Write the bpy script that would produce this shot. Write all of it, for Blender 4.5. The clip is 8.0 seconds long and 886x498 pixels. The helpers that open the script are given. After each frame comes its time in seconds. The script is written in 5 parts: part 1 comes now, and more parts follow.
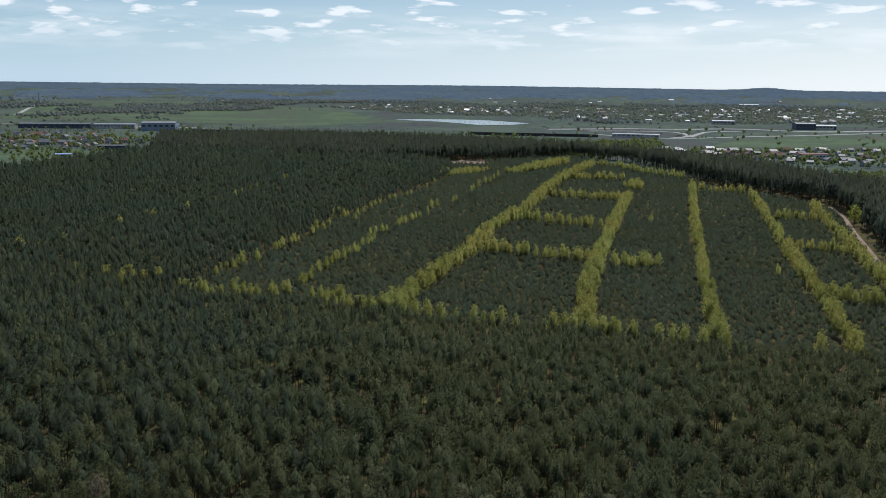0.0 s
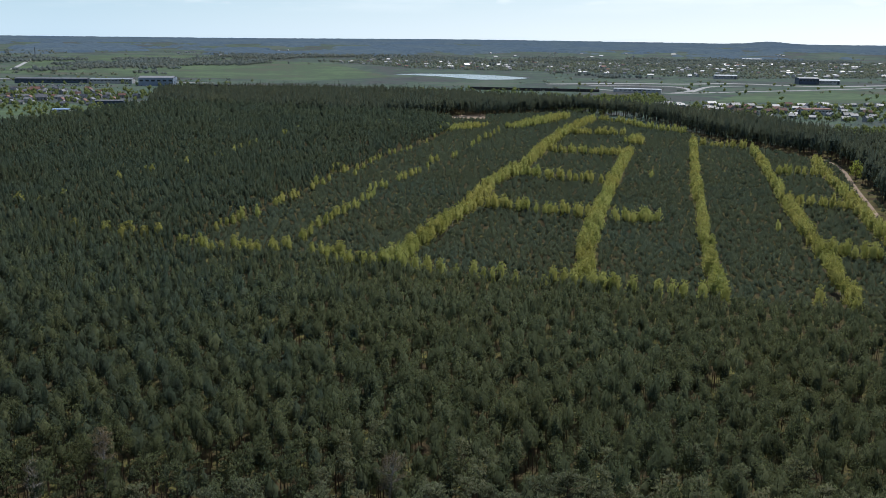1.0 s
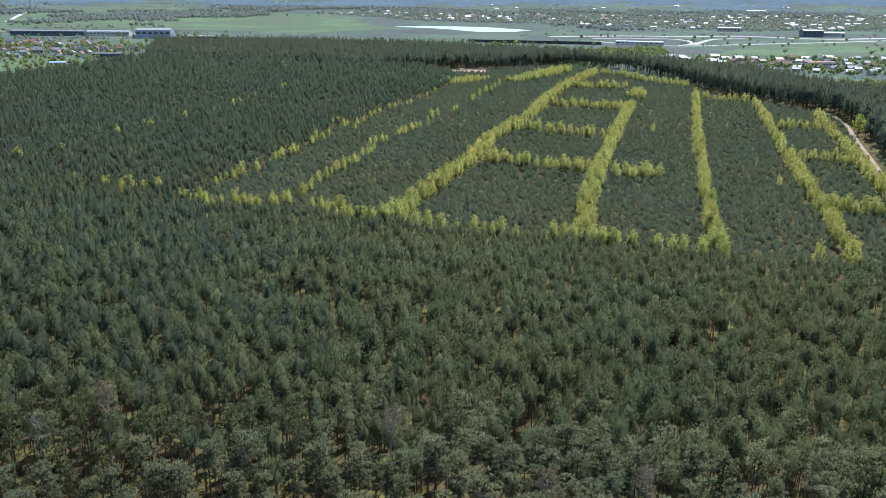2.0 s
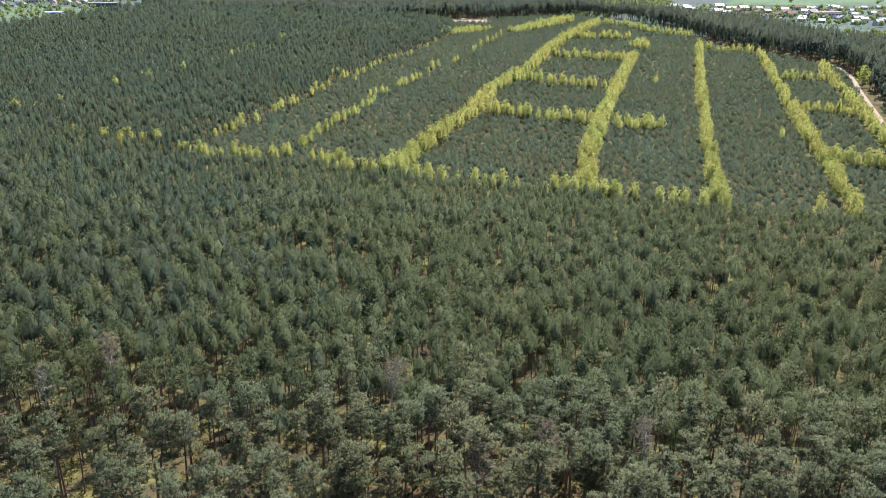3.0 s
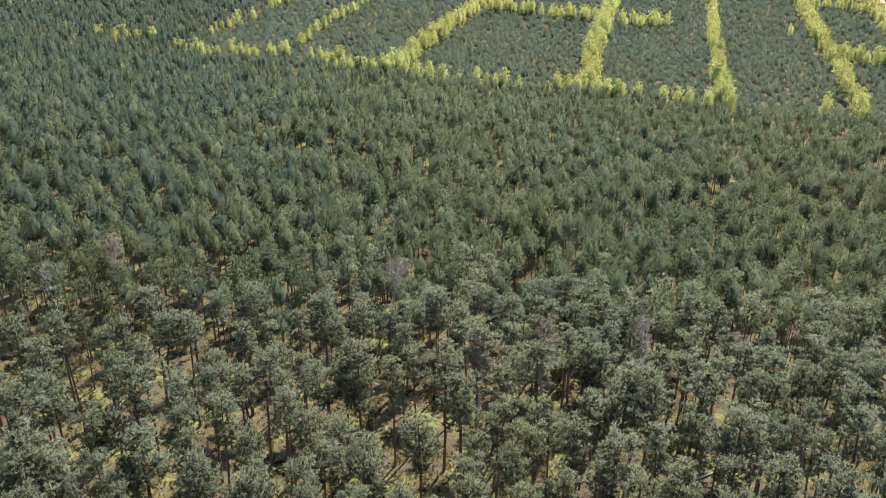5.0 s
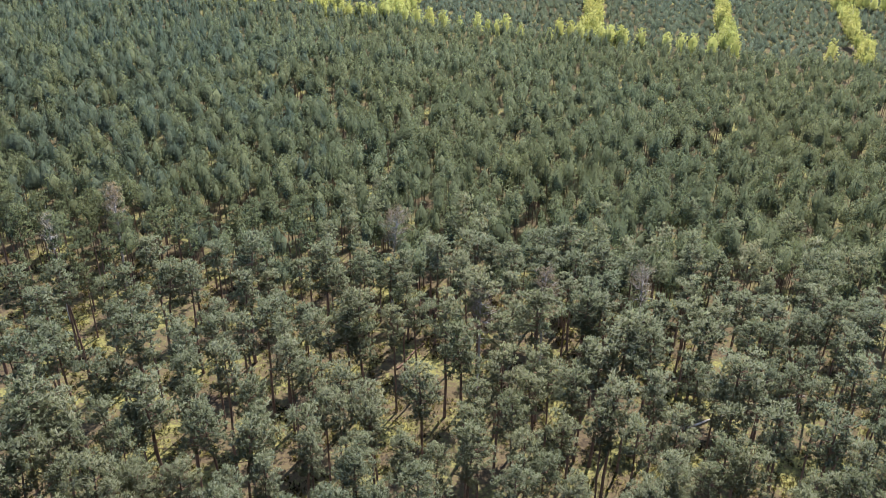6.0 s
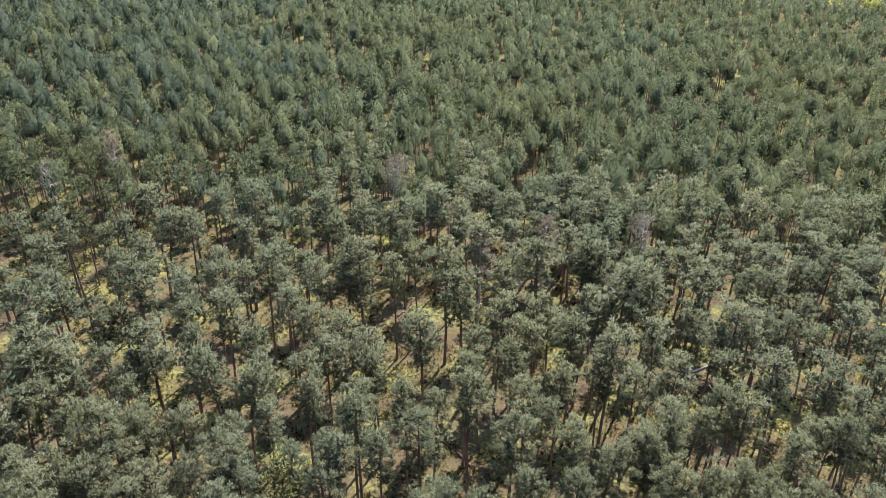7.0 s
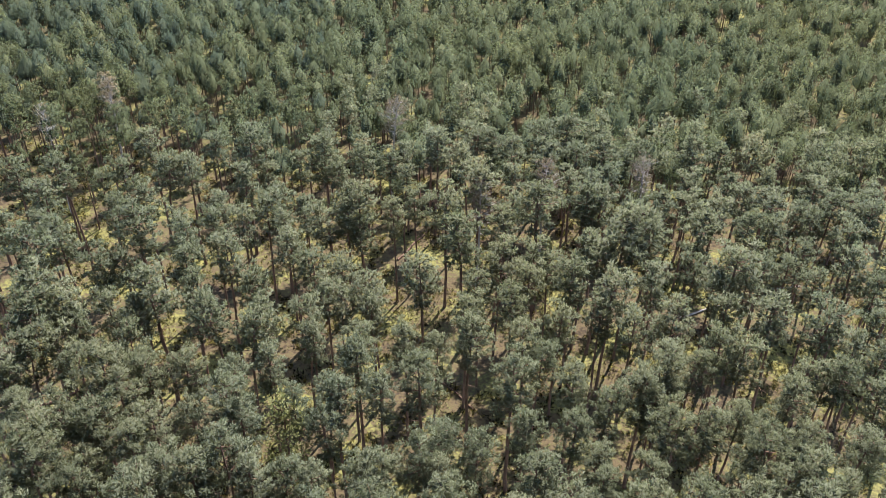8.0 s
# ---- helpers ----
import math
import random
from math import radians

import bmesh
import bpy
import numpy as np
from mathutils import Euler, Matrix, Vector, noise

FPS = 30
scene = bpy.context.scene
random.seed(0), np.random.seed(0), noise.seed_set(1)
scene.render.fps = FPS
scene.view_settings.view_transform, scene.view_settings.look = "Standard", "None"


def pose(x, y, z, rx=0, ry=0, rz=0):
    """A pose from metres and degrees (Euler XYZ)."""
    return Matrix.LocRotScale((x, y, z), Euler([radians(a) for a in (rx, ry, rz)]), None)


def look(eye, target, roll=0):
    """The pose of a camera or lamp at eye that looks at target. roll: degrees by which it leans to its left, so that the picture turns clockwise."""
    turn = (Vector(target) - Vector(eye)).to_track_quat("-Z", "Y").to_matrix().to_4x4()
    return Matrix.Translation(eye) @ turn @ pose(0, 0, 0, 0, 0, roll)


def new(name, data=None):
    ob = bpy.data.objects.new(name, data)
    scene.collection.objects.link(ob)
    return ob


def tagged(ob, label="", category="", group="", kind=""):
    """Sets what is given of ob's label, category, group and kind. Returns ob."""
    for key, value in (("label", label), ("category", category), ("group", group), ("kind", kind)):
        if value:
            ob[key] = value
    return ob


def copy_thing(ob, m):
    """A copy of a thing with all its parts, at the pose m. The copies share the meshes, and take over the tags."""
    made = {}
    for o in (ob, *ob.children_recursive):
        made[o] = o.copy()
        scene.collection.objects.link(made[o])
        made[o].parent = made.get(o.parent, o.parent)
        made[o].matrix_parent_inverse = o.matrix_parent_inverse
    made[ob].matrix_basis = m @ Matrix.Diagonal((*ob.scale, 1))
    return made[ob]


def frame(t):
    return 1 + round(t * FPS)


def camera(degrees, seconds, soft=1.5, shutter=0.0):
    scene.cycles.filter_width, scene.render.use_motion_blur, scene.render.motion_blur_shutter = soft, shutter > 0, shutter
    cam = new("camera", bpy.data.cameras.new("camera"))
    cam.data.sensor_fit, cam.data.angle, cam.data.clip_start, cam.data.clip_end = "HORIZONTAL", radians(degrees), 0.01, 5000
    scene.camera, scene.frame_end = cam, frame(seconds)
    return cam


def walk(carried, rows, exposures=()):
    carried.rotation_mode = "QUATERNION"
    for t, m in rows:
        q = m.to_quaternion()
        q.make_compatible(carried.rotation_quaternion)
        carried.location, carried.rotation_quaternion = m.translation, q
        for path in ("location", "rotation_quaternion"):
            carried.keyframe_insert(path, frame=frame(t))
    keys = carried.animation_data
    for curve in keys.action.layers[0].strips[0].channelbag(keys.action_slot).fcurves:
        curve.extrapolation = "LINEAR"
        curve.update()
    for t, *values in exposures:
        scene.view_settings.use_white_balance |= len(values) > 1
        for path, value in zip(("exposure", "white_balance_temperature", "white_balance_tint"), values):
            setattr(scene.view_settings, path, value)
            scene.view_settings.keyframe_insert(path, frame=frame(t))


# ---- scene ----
EYE = 73.0
cam = camera(53.45, 8.0, soft=0.62)
# seconds, tilt, lean, turn: the drone hovers and lowers its lens
ROWS = [
    (0.0, -10.47, 0.62, 0.00),
    (0.5, -11.89, 0.62, -0.01),
    (1.0, -13.34, 0.62, -0.03),
    (1.5, -14.80, 0.62, -0.04),
    (3.0, -19.38, 0.64, -0.03),
    (3.5, -20.96, 0.65, -0.03),
    (4.0, -22.57, 0.65, -0.04),
    (4.5, -24.18, 0.65, -0.04),
    (6.0, -29.12, 0.67, -0.04),
    (6.5, -30.79, 0.67, -0.05),
    (7.0, -32.51, 0.67, -0.07),
    (7.5, -34.33, 0.67, -0.10),
    (8.0, -36.17, 0.67, -0.13),
]
EXPOSURES = [(0.0, -0.58, 6120, 10), (1.0, -0.4, 6050, 9.5), (1.7, 0.36, 5750, 8), (2.8, 1.14, 6150, 12), (4.0, 1.38, 6080, 16), (6.0, 1.56, 6050, 17), (8.0, 1.74, 6150, 17.5)]
walk(cam, [(t, pose(0, 0, EYE, 90 + tilt, 0, turn) @ pose(0, 0, 0, 0, 0, lean)) for t, tilt, lean, turn in ROWS], EXPOSURES)

# ---- light ----
SUN_AZ, SUN_EL = radians(27), radians(53)
world = bpy.data.worlds.new("sky")
scene.world = world
world.use_nodes = True
wn, wl = world.node_tree.nodes, world.node_tree.links
wn.clear()


def math_node(nodes, links, op, a, b=None, c=None, clamp=False):
    n = nodes.new("ShaderNodeMath")
    n.operation, n.use_clamp = op, clamp
    for i, v in enumerate((a, b, c)):
        if v is None:
            continue
        if isinstance(v, (int, float)):
            n.inputs[i].default_value = v
        else:
            links.new(v, n.inputs[i])
    return n.outputs[0]


def build_sky():
    sky = wn.new("ShaderNodeTexSky")
    sky.sky_type, sky.sun_disc = "NISHITA", False
    sky.sun_elevation, sky.sun_rotation = SUN_EL, SUN_AZ
    sky.air_density, sky.dust_density, sky.ozone_density, sky.altitude = 1.0, 0.2, 2.0, 150
    tc = wn.new("ShaderNodeTexCoord")
    sep = wn.new("ShaderNodeSeparateXYZ")
    wl.new(tc.outputs["Generated"], sep.inputs[0])
    mp = wn.new("ShaderNodeMapping")
    mp.inputs["Scale"].default_value = (20, 20, 95)
    wl.new(tc.outputs["Generated"], mp.inputs[0])
    nz = wn.new("ShaderNodeTexNoise")
    nz.inputs["Scale"].default_value, nz.inputs["Detail"].default_value, nz.inputs["Roughness"].default_value = 1.0, 4, 0.5
    wl.new(mp.outputs[0], nz.inputs[0])
    puff = math_node(wn, wl, "MULTIPLY", math_node(wn, wl, "SUBTRACT", nz.outputs[0], 0.55), 11.0, clamp=True)
    low = math_node(wn, wl, "MULTIPLY_ADD", sep.outputs[2], 30.0, -0.9, clamp=True)
    puff = math_node(wn, wl, "MULTIPLY", math_node(wn, wl, "MULTIPLY", puff, low), 0.8)
    bank_map = wn.new("ShaderNodeMapping")
    bank_map.inputs["Scale"].default_value = (7, 7, 55)
    wl.new(tc.outputs["Generated"], bank_map.inputs[0])
    bank = wn.new("ShaderNodeTexNoise")
    bank.inputs["Scale"].default_value, bank.inputs["Detail"].default_value, bank.inputs["Roughness"].default_value = 1.0, 6, 0.55
    wl.new(bank_map.outputs[0], bank.inputs[0])
    edge = math_node(wn, wl, "MULTIPLY_ADD", math_node(wn, wl, "ABSOLUTE", math_node(wn, wl, "SUBTRACT", sep.outputs[2], 0.056)), -38.0, 1.1, clamp=True)
    bank_fac = math_node(wn, wl, "MULTIPLY", math_node(wn, wl, "MULTIPLY", math_node(wn, wl, "SUBTRACT", bank.outputs[0], 0.44), 5.0, clamp=True), edge)
    puff = math_node(wn, wl, "MAXIMUM", puff, math_node(wn, wl, "MULTIPLY", bank_fac, 0.5))
    # pale band of moist air over the horizon
    haze = math_node(wn, wl, "MULTIPLY_ADD", math_node(wn, wl, "ABSOLUTE", sep.outputs[2]), -6.2, 1.05, clamp=True)
    haze = math_node(wn, wl, "MULTIPLY", haze, 0.9)
    m1, m2 = wn.new("ShaderNodeMixRGB"), wn.new("ShaderNodeMixRGB")
    wl.new(haze, m1.inputs[0])
    m0 = wn.new("ShaderNodeMixRGB")
    m0.blend_type, m0.inputs[0].default_value, m0.inputs[2].default_value = "MULTIPLY", 1.0, (0.70, 1.0, 1.16, 1)
    wl.new(sky.outputs[0], m0.inputs[1]), wl.new(m0.outputs[0], m1.inputs[1])
    side = math_node(wn, wl, "MULTIPLY_ADD", sep.outputs[0], 1.15, 0.45, clamp=True)
    mh = wn.new("ShaderNodeMixRGB")
    mh.inputs[1].default_value, mh.inputs[2].default_value = (10.2, 12.6, 14.3, 1), (17.2, 17.4, 17.2, 1)
    wl.new(side, mh.inputs[0]), wl.new(mh.outputs[0], m1.inputs[2])
    wl.new(puff, m2.inputs[0]), wl.new(m1.outputs[0], m2.inputs[1])
    m2.inputs[2].default_value = (17.4, 17.6, 17.6, 1)
    bg, out = wn.new("ShaderNodeBackground"), wn.new("ShaderNodeOutputWorld")
    bg.inputs[1].default_value = 0.085
    wl.new(m2.outputs[0], bg.inputs[0]), wl.new(bg.outputs[0], out.inputs[0])


build_sky()
sun = new("sun", bpy.data.lights.new("sun", "SUN"))
sun.data.energy, sun.data.angle, sun.data.color = 5.0, radians(0.5), (1.0, 0.96, 0.90)
to_sun = Vector((math.sin(SUN_AZ) * math.cos(SUN_EL), math.cos(SUN_AZ) * math.cos(SUN_EL), math.sin(SUN_EL)))
sun.matrix_world = look((0, 0, 300), Vector((0, 0, 300)) - to_sun)


# ---- materials ----
def material(name):
    m = bpy.data.materials.new(name)
    m.use_nodes = True
    m.node_tree.nodes.clear()
    return m, m.node_tree.nodes, m.node_tree.links


def ramp(nodes, links, fac, stops):
    r = nodes.new("ShaderNodeValToRGB")
    while len(r.color_ramp.elements) < len(stops):
        r.color_ramp.elements.new(0.5)
    for e, (p, c) in zip(r.color_ramp.elements, stops):
        e.position, e.color = p, (*c, 1)
    if fac is not None:
        links.new(fac, r.inputs[0])
    return r.outputs[0]


def mix(nodes, links, fac, a, b, mode="MIX"):
    n = nodes.new("ShaderNodeMixRGB")
    n.blend_type = mode
    for i, v in enumerate((fac, a, b)):
        if isinstance(v, (int, float)):
            n.inputs[i].default_value = v
        elif isinstance(v, tuple):
            n.inputs[i].default_value = (*v, 1)
        else:
            links.new(v, n.inputs[i])
    return n.outputs[0]


def noise_at(nodes, links, scale, detail=3, rough=0.55, stretch=(1, 1, 1), local=False):
    n = nodes.new("ShaderNodeTexNoise")
    n.inputs["Scale"].default_value, n.inputs["Detail"].default_value, n.inputs["Roughness"].default_value = scale, detail, rough
    if local:
        src = nodes.new("ShaderNodeTexCoord").outputs["Object"]
    else:
        src = nodes.new("ShaderNodeNewGeometry").outputs["Position"]
    mp = nodes.new("ShaderNodeMapping")
    mp.inputs["Scale"].default_value = stretch
    links.new(src, mp.inputs[0]), links.new(mp.outputs[0], n.inputs[0])
    return n.outputs[0]


def leaf_material(name, stops, through_share=0.3, patch=0.02, patch_tint=(1.12, 1.01, 0.86), single=False, speckle=0.5, fine=2.6, airy=0.25):
    """Foliage: a colour for every spray, drifting from tree to tree and stand to stand, lit from both sides."""
    m, n, l = material(name)
    geo = n.new("ShaderNodeNewGeometry")
    info = n.new("ShaderNodeObjectInfo")
    tree = noise_at(n, l, 0.28, 2, 0.6, (1, 1, 0.15))
    stand = noise_at(n, l, patch, 3, 0.6, (1, 1, 0.1))
    f = math_node(n, l, "MULTIPLY", geo.outputs["Random Per Island"], speckle)
    if single:
        f = math_node(n, l, "MULTIPLY_ADD", info.outputs["Random"], 0.5, f)
    else:
        f = math_node(n, l, "ADD", f, math_node(n, l, "MULTIPLY_ADD", tree, 2.0, -0.75 + (0.5 - speckle) / 2, clamp=True))
    grain = noise_at(n, l, fine, 2, 0.6)
    f = math_node(n, l, "ADD", f, math_node(n, l, "MULTIPLY_ADD", grain, 1.0, -0.5))
    f = math_node(n, l, "MULTIPLY_ADD", f, 0.8, 0.1, clamp=True)
    col = ramp(n, l, f, stops)
    k = math_node(n, l, "MULTIPLY_ADD", stand, 3.0, -1.0, clamp=True)
    col = mix(n, l, k, col, mix(n, l, 1.0, col, patch_tint, "MULTIPLY"))
    d, tr, out = n.new("ShaderNodeBsdfDiffuse"), n.new("ShaderNodeBsdfTranslucent"), n.new("ShaderNodeOutputMaterial")
    l.new(col, d.inputs[0])
    l.new(mix(n, l, 1.0, col, (1.0, 1.06, 0.84), "MULTIPLY"), tr.inputs[0])
    a = n.new("ShaderNodeMixShader")
    a.inputs[0].default_value = through_share
    l.new(d.outputs[0], a.inputs[1]), l.new(tr.outputs[0], a.inputs[2])
    # a spray is a fan of needles or leaves with gaps between them
    gaps, b = n.new("ShaderNodeBsdfTransparent"), n.new("ShaderNodeMixShader")
    b.inputs[0].default_value = airy
    l.new(a.outputs[0], b.inputs[1]), l.new(gaps.outputs[0], b.inputs[2]), l.new(b.outputs[0], out.inputs[0])
    return m


def rough_material(name, stops, scale, roughness=0.9, detail=5, bump=0.0, fine=None, stretch=(1, 1, 1), per_object=0.0, local=False, metal=0.0, grain=0.4):
    """A matt surface: a ramp driven by noise at two scales, with bump."""
    m, n, l = material(name)
    big = noise_at(n, l, scale, detail, 0.6, stretch, local)
    small = noise_at(n, l, fine or scale * 12, 3, 0.6, stretch, local)
    f = math_node(n, l, "MULTIPLY_ADD", small, grain, math_node(n, l, "MULTIPLY_ADD", big, 1.5, -0.25 - grain / 2))
    if per_object:
        info = n.new("ShaderNodeObjectInfo")
        f = math_node(n, l, "ADD", f, math_node(n, l, "MULTIPLY_ADD", info.outputs["Random"], per_object, -per_object / 2))
    p, out = n.new("ShaderNodeBsdfPrincipled"), n.new("ShaderNodeOutputMaterial")
    l.new(ramp(n, l, f, stops), p.inputs["Base Color"])
    p.inputs["Roughness"].default_value, p.inputs["Metallic"].default_value = roughness, metal
    if roughness > 0.88:
        p.inputs["Specular IOR Level"].default_value = 0.05
    if bump:
        bp = n.new("ShaderNodeBump")
        bp.inputs["Strength"].default_value, bp.inputs["Distance"].default_value = bump, 0.1
        l.new(small, bp.inputs["Height"]), l.new(bp.outputs[0], p.inputs["Normal"])
    l.new(p.outputs[0], out.inputs[0])
    return m


PINE = [(0.0, (0.108, 0.128, 0.087)), (0.5, (0.172, 0.189, 0.129)), (1.0, (0.258, 0.262, 0.176))]
YOUNG = [(0.0, (0.060, 0.082, 0.064)), (0.5, (0.088, 0.112, 0.082)), (1.0, (0.124, 0.146, 0.102))]
BIRCH = [(0.0, (0.235, 0.262, 0.070)), (0.5, (0.345, 0.360, 0.122)), (1.0, (0.44, 0.44, 0.15))]
M_PINE = leaf_material("pine_needles", PINE, 0.5, single=True, speckle=0.14, airy=0.16)
M_PINE_STAND = leaf_material("pine_needles_stand", PINE, 0.5, speckle=0.3)
M_MID = leaf_material("pine_needles_middle_aged", [(0.0, (0.064, 0.079, 0.048)), (0.5, (0.100, 0.120, 0.073)), (1.0, (0.148, 0.167, 0.098))], 0.5, speckle=0.22)
M_DARKPINE = leaf_material("darker_pine_needles", [(0.0, (0.046, 0.065, 0.050)), (0.5, (0.074, 0.098, 0.073)), (1.0, (0.112, 0.136, 0.096))], 0.5, speckle=0.2)
M_YOUNG = leaf_material("young_pine_needles", YOUNG, 0.5, speckle=0.2, airy=0.38)
M_TALL = leaf_material("tall_pine_needles", [(0.0, (0.055, 0.075, 0.068)), (0.5, (0.075, 0.092, 0.070)), (1.0, (0.108, 0.124, 0.088))], 0.4)
M_BIRCH = leaf_material("birch_leaves", BIRCH, 0.5, speckle=0.3, patch_tint=(1.1, 0.95, 0.9), single=True)
M_BIRCH_STAND = leaf_material("birch_leaves_stand", BIRCH, 0.5, speckle=0.25, patch_tint=(1.1, 0.95, 0.9))
M_SPRING = leaf_material("spring_leaves", [(0.0, (0.085, 0.115, 0.066)), (0.5, (0.160, 0.200, 0.090)), (1.0, (0.29, 0.32, 0.115))], 0.5, 0.01, speckle=0.25)
# grey-green far trees, with the paleness of haze put into the colour
M_GREYTREE = leaf_material("bare_spring_trees_hazed", [(0.0, (0.150, 0.180, 0.172)), (0.5, (0.215, 0.245, 0.215)), (1.0, (0.28, 0.30, 0.225))], 0.5, 0.01, speckle=0.25)
M_THIN = leaf_material("thin_yellow_green_leaves", [(0.0, (0.14, 0.15, 0.07)), (0.5, (0.20, 0.21, 0.09)), (1.0, (0.27, 0.27, 0.12))], 0.4, speckle=0.3, single=True)
# copse colours lightened and blued to stand for haze over the plain
M_COPSE = leaf_material("copse_twigs_and_leaves_hazed", [(0.0, (0.135, 0.168, 0.190)), (0.5, (0.180, 0.212, 0.220)), (1.0, (0.24, 0.262, 0.240))], 0.5, 0.004, speckle=0.3, fine=0.05)
M_GREEN = leaf_material("fresh_green_leaves", [(0.0, (0.20, 0.25, 0.05)), (0.5, (0.29, 0.34, 0.08)), (1.0, (0.38, 0.42, 0.12))], 0.4, speckle=0.3)
# the blue of distance haze is mixed into this leaf colour
M_FAR = leaf_material("far_woods_leaves_hazed", [(0.0, (0.076, 0.112, 0.156)), (0.5, (0.096, 0.136, 0.182)), (1.0, (0.122, 0.158, 0.188))], 0.1, 0.004, (1.22, 1.14, 0.98), speckle=0.3, fine=0.02, airy=0.0)
M_BARK = rough_material("pine_bark", [(0.1, (0.055, 0.035, 0.026)), (0.5, (0.12, 0.075, 0.052)), (0.95, (0.24, 0.15, 0.10))], 1.2, 0.9, 4, 0.5, 9, (3, 3, 0.6))
M_GREYWOOD = rough_material("dead_wood", [(0.1, (0.16, 0.14, 0.12)), (0.9, (0.38, 0.34, 0.30))], 2.0, 0.85, 4, 0.3, 14)
M_BIRCH_BARK = rough_material("birch_bark", [(0.2, (0.12, 0.10, 0.09)), (0.5, (0.55, 0.52, 0.47)), (0.9, (0.68, 0.65, 0.6))], 2.5, 0.8, 4, 0.2, 12)
M_FLOOR = rough_material("forest_floor", [(0.12, (0.030, 0.022, 0.015)), (0.30, (0.056, 0.042, 0.025)), (0.42, (0.086, 0.064, 0.034)), (0.52, (0.076, 0.062, 0.031)), (0.62, (0.104, 0.096, 0.036)), (0.82, (0.170, 0.156, 0.050))], 0.16, 0.95, 8, 0.9, 2.4, grain=1.0)
M_SHRUB = leaf_material("undergrowth_leaves", [(0.0, (0.060, 0.065, 0.025)), (0.5, (0.12, 0.11, 0.035)), (1.0, (0.20, 0.16, 0.06))], 0.3, 0.05)
M_GROUND = rough_material("meadow_ground", [(0.15, (0.060, 0.064, 0.066)), (0.34, (0.094, 0.096, 0.088)), (0.46, (0.066, 0.088, 0.074)), (0.58, (0.092, 0.128, 0.086)), (0.75, (0.112, 0.116, 0.100)), (0.9, (0.092, 0.126, 0.094))], 0.005, 0.95, 6, 0.2, 0.03, grain=0.8)
M_MEADOW = rough_material("green_meadow", [(0.12, (0.132, 0.116, 0.092)), (0.34, (0.098, 0.110, 0.076)), (0.50, (0.084, 0.118, 0.070)), (0.68, (0.116, 0.160, 0.084)), (0.9, (0.100, 0.112, 0.080))], 0.006, 0.95, 6, 0.2, 0.05, grain=0.8)
M_SAND = rough_material("sand_track", [(0.2, (0.24, 0.17, 0.12)), (0.8, (0.38, 0.29, 0.22))], 0.3, 0.95, 4, 0.3, 3)
M_ROAD = rough_material("pale_asphalt", [(0.2, (0.24, 0.23, 0.21)), (0.8, (0.36, 0.34, 0.32))], 0.05, 0.8, 4, 0.1, 1)
M_WHITE = rough_material("pale_plaster", [(0.2, (0.20, 0.19, 0.18)), (0.8, (0.50, 0.48, 0.46))], 0.4, 0.85, 3, 0.0, 4, per_object=0.6)
M_RED = rough_material("red_tile_roof", [(0.15, (0.12, 0.06, 0.045)), (0.85, (0.24, 0.11, 0.08))], 0.5, 0.8, 3, 0.2, 6, per_object=0.8)
M_GREYROOF = rough_material("grey_sheet_roof", [(0.15, (0.07, 0.07, 0.08)), (0.85, (0.24, 0.23, 0.23))], 0.4, 0.5, 3, 0.0, 5, per_object=1.0)
M_PALEROOF = rough_material("pale_metal_roof", [(0.2, (0.26, 0.26, 0.27)), (0.8, (0.52, 0.52, 0.52))], 0.2, 0.4, 3, 0.0, 3, metal=0.3)
M_BLUEWALL = rough_material("blue_grey_cladding", [(0.2, (0.17, 0.21, 0.28)), (0.8, (0.26, 0.30, 0.37))], 0.1, 0.6, 3, 0.0, 2)
M_DARKWALL = rough_material("dark_cladding", [(0.2, (0.03, 0.045, 0.075)), (0.8, (0.06, 0.08, 0.12))], 0.1, 0.5, 3, 0.0, 2)
M_DARKBOARD = rough_material("dark_brown_boards", [(0.2, (0.022, 0.018, 0.018)), (0.8, (0.055, 0.045, 0.042))], 0.15, 0.85, 3, 0.0, 2, per_object=0.5)
M_BLUEROOF = rough_material("light_blue_roof", [(0.2, (0.30, 0.42, 0.66)), (0.8, (0.42, 0.55, 0.78))], 0.2, 0.5, 3, 0.0, 2)
M_GLASS = rough_material("dark_window", [(0.2, (0.02, 0.025, 0.03)), (0.8, (0.05, 0.06, 0.07))], 0.5, 0.15, 2)
M_WOOD = rough_material("brown_door", [(0.2, (0.10, 0.06, 0.035)), (0.8, (0.2, 0.12, 0.07))], 1.0, 0.7, 3)


def water_material():
    m, n, l = material("lake_water")
    p, out, bp = n.new("ShaderNodeBsdfPrincipled"), n.new("ShaderNodeOutputMaterial"), n.new("ShaderNodeBump")
    p.inputs["Base Color"].default_value = (0.05, 0.08, 0.11, 1)
    p.inputs["Roughness"].default_value = 0.12
    bp.inputs["Strength"].default_value, bp.inputs["Distance"].default_value = 0.3, 0.2
    l.new(noise_at(n, l, 0.4, 4), bp.inputs["Height"]), l.new(bp.outputs[0], p.inputs["Normal"]), l.new(p.outputs[0], out.inputs[0])
    return m


M_WATER = water_material()


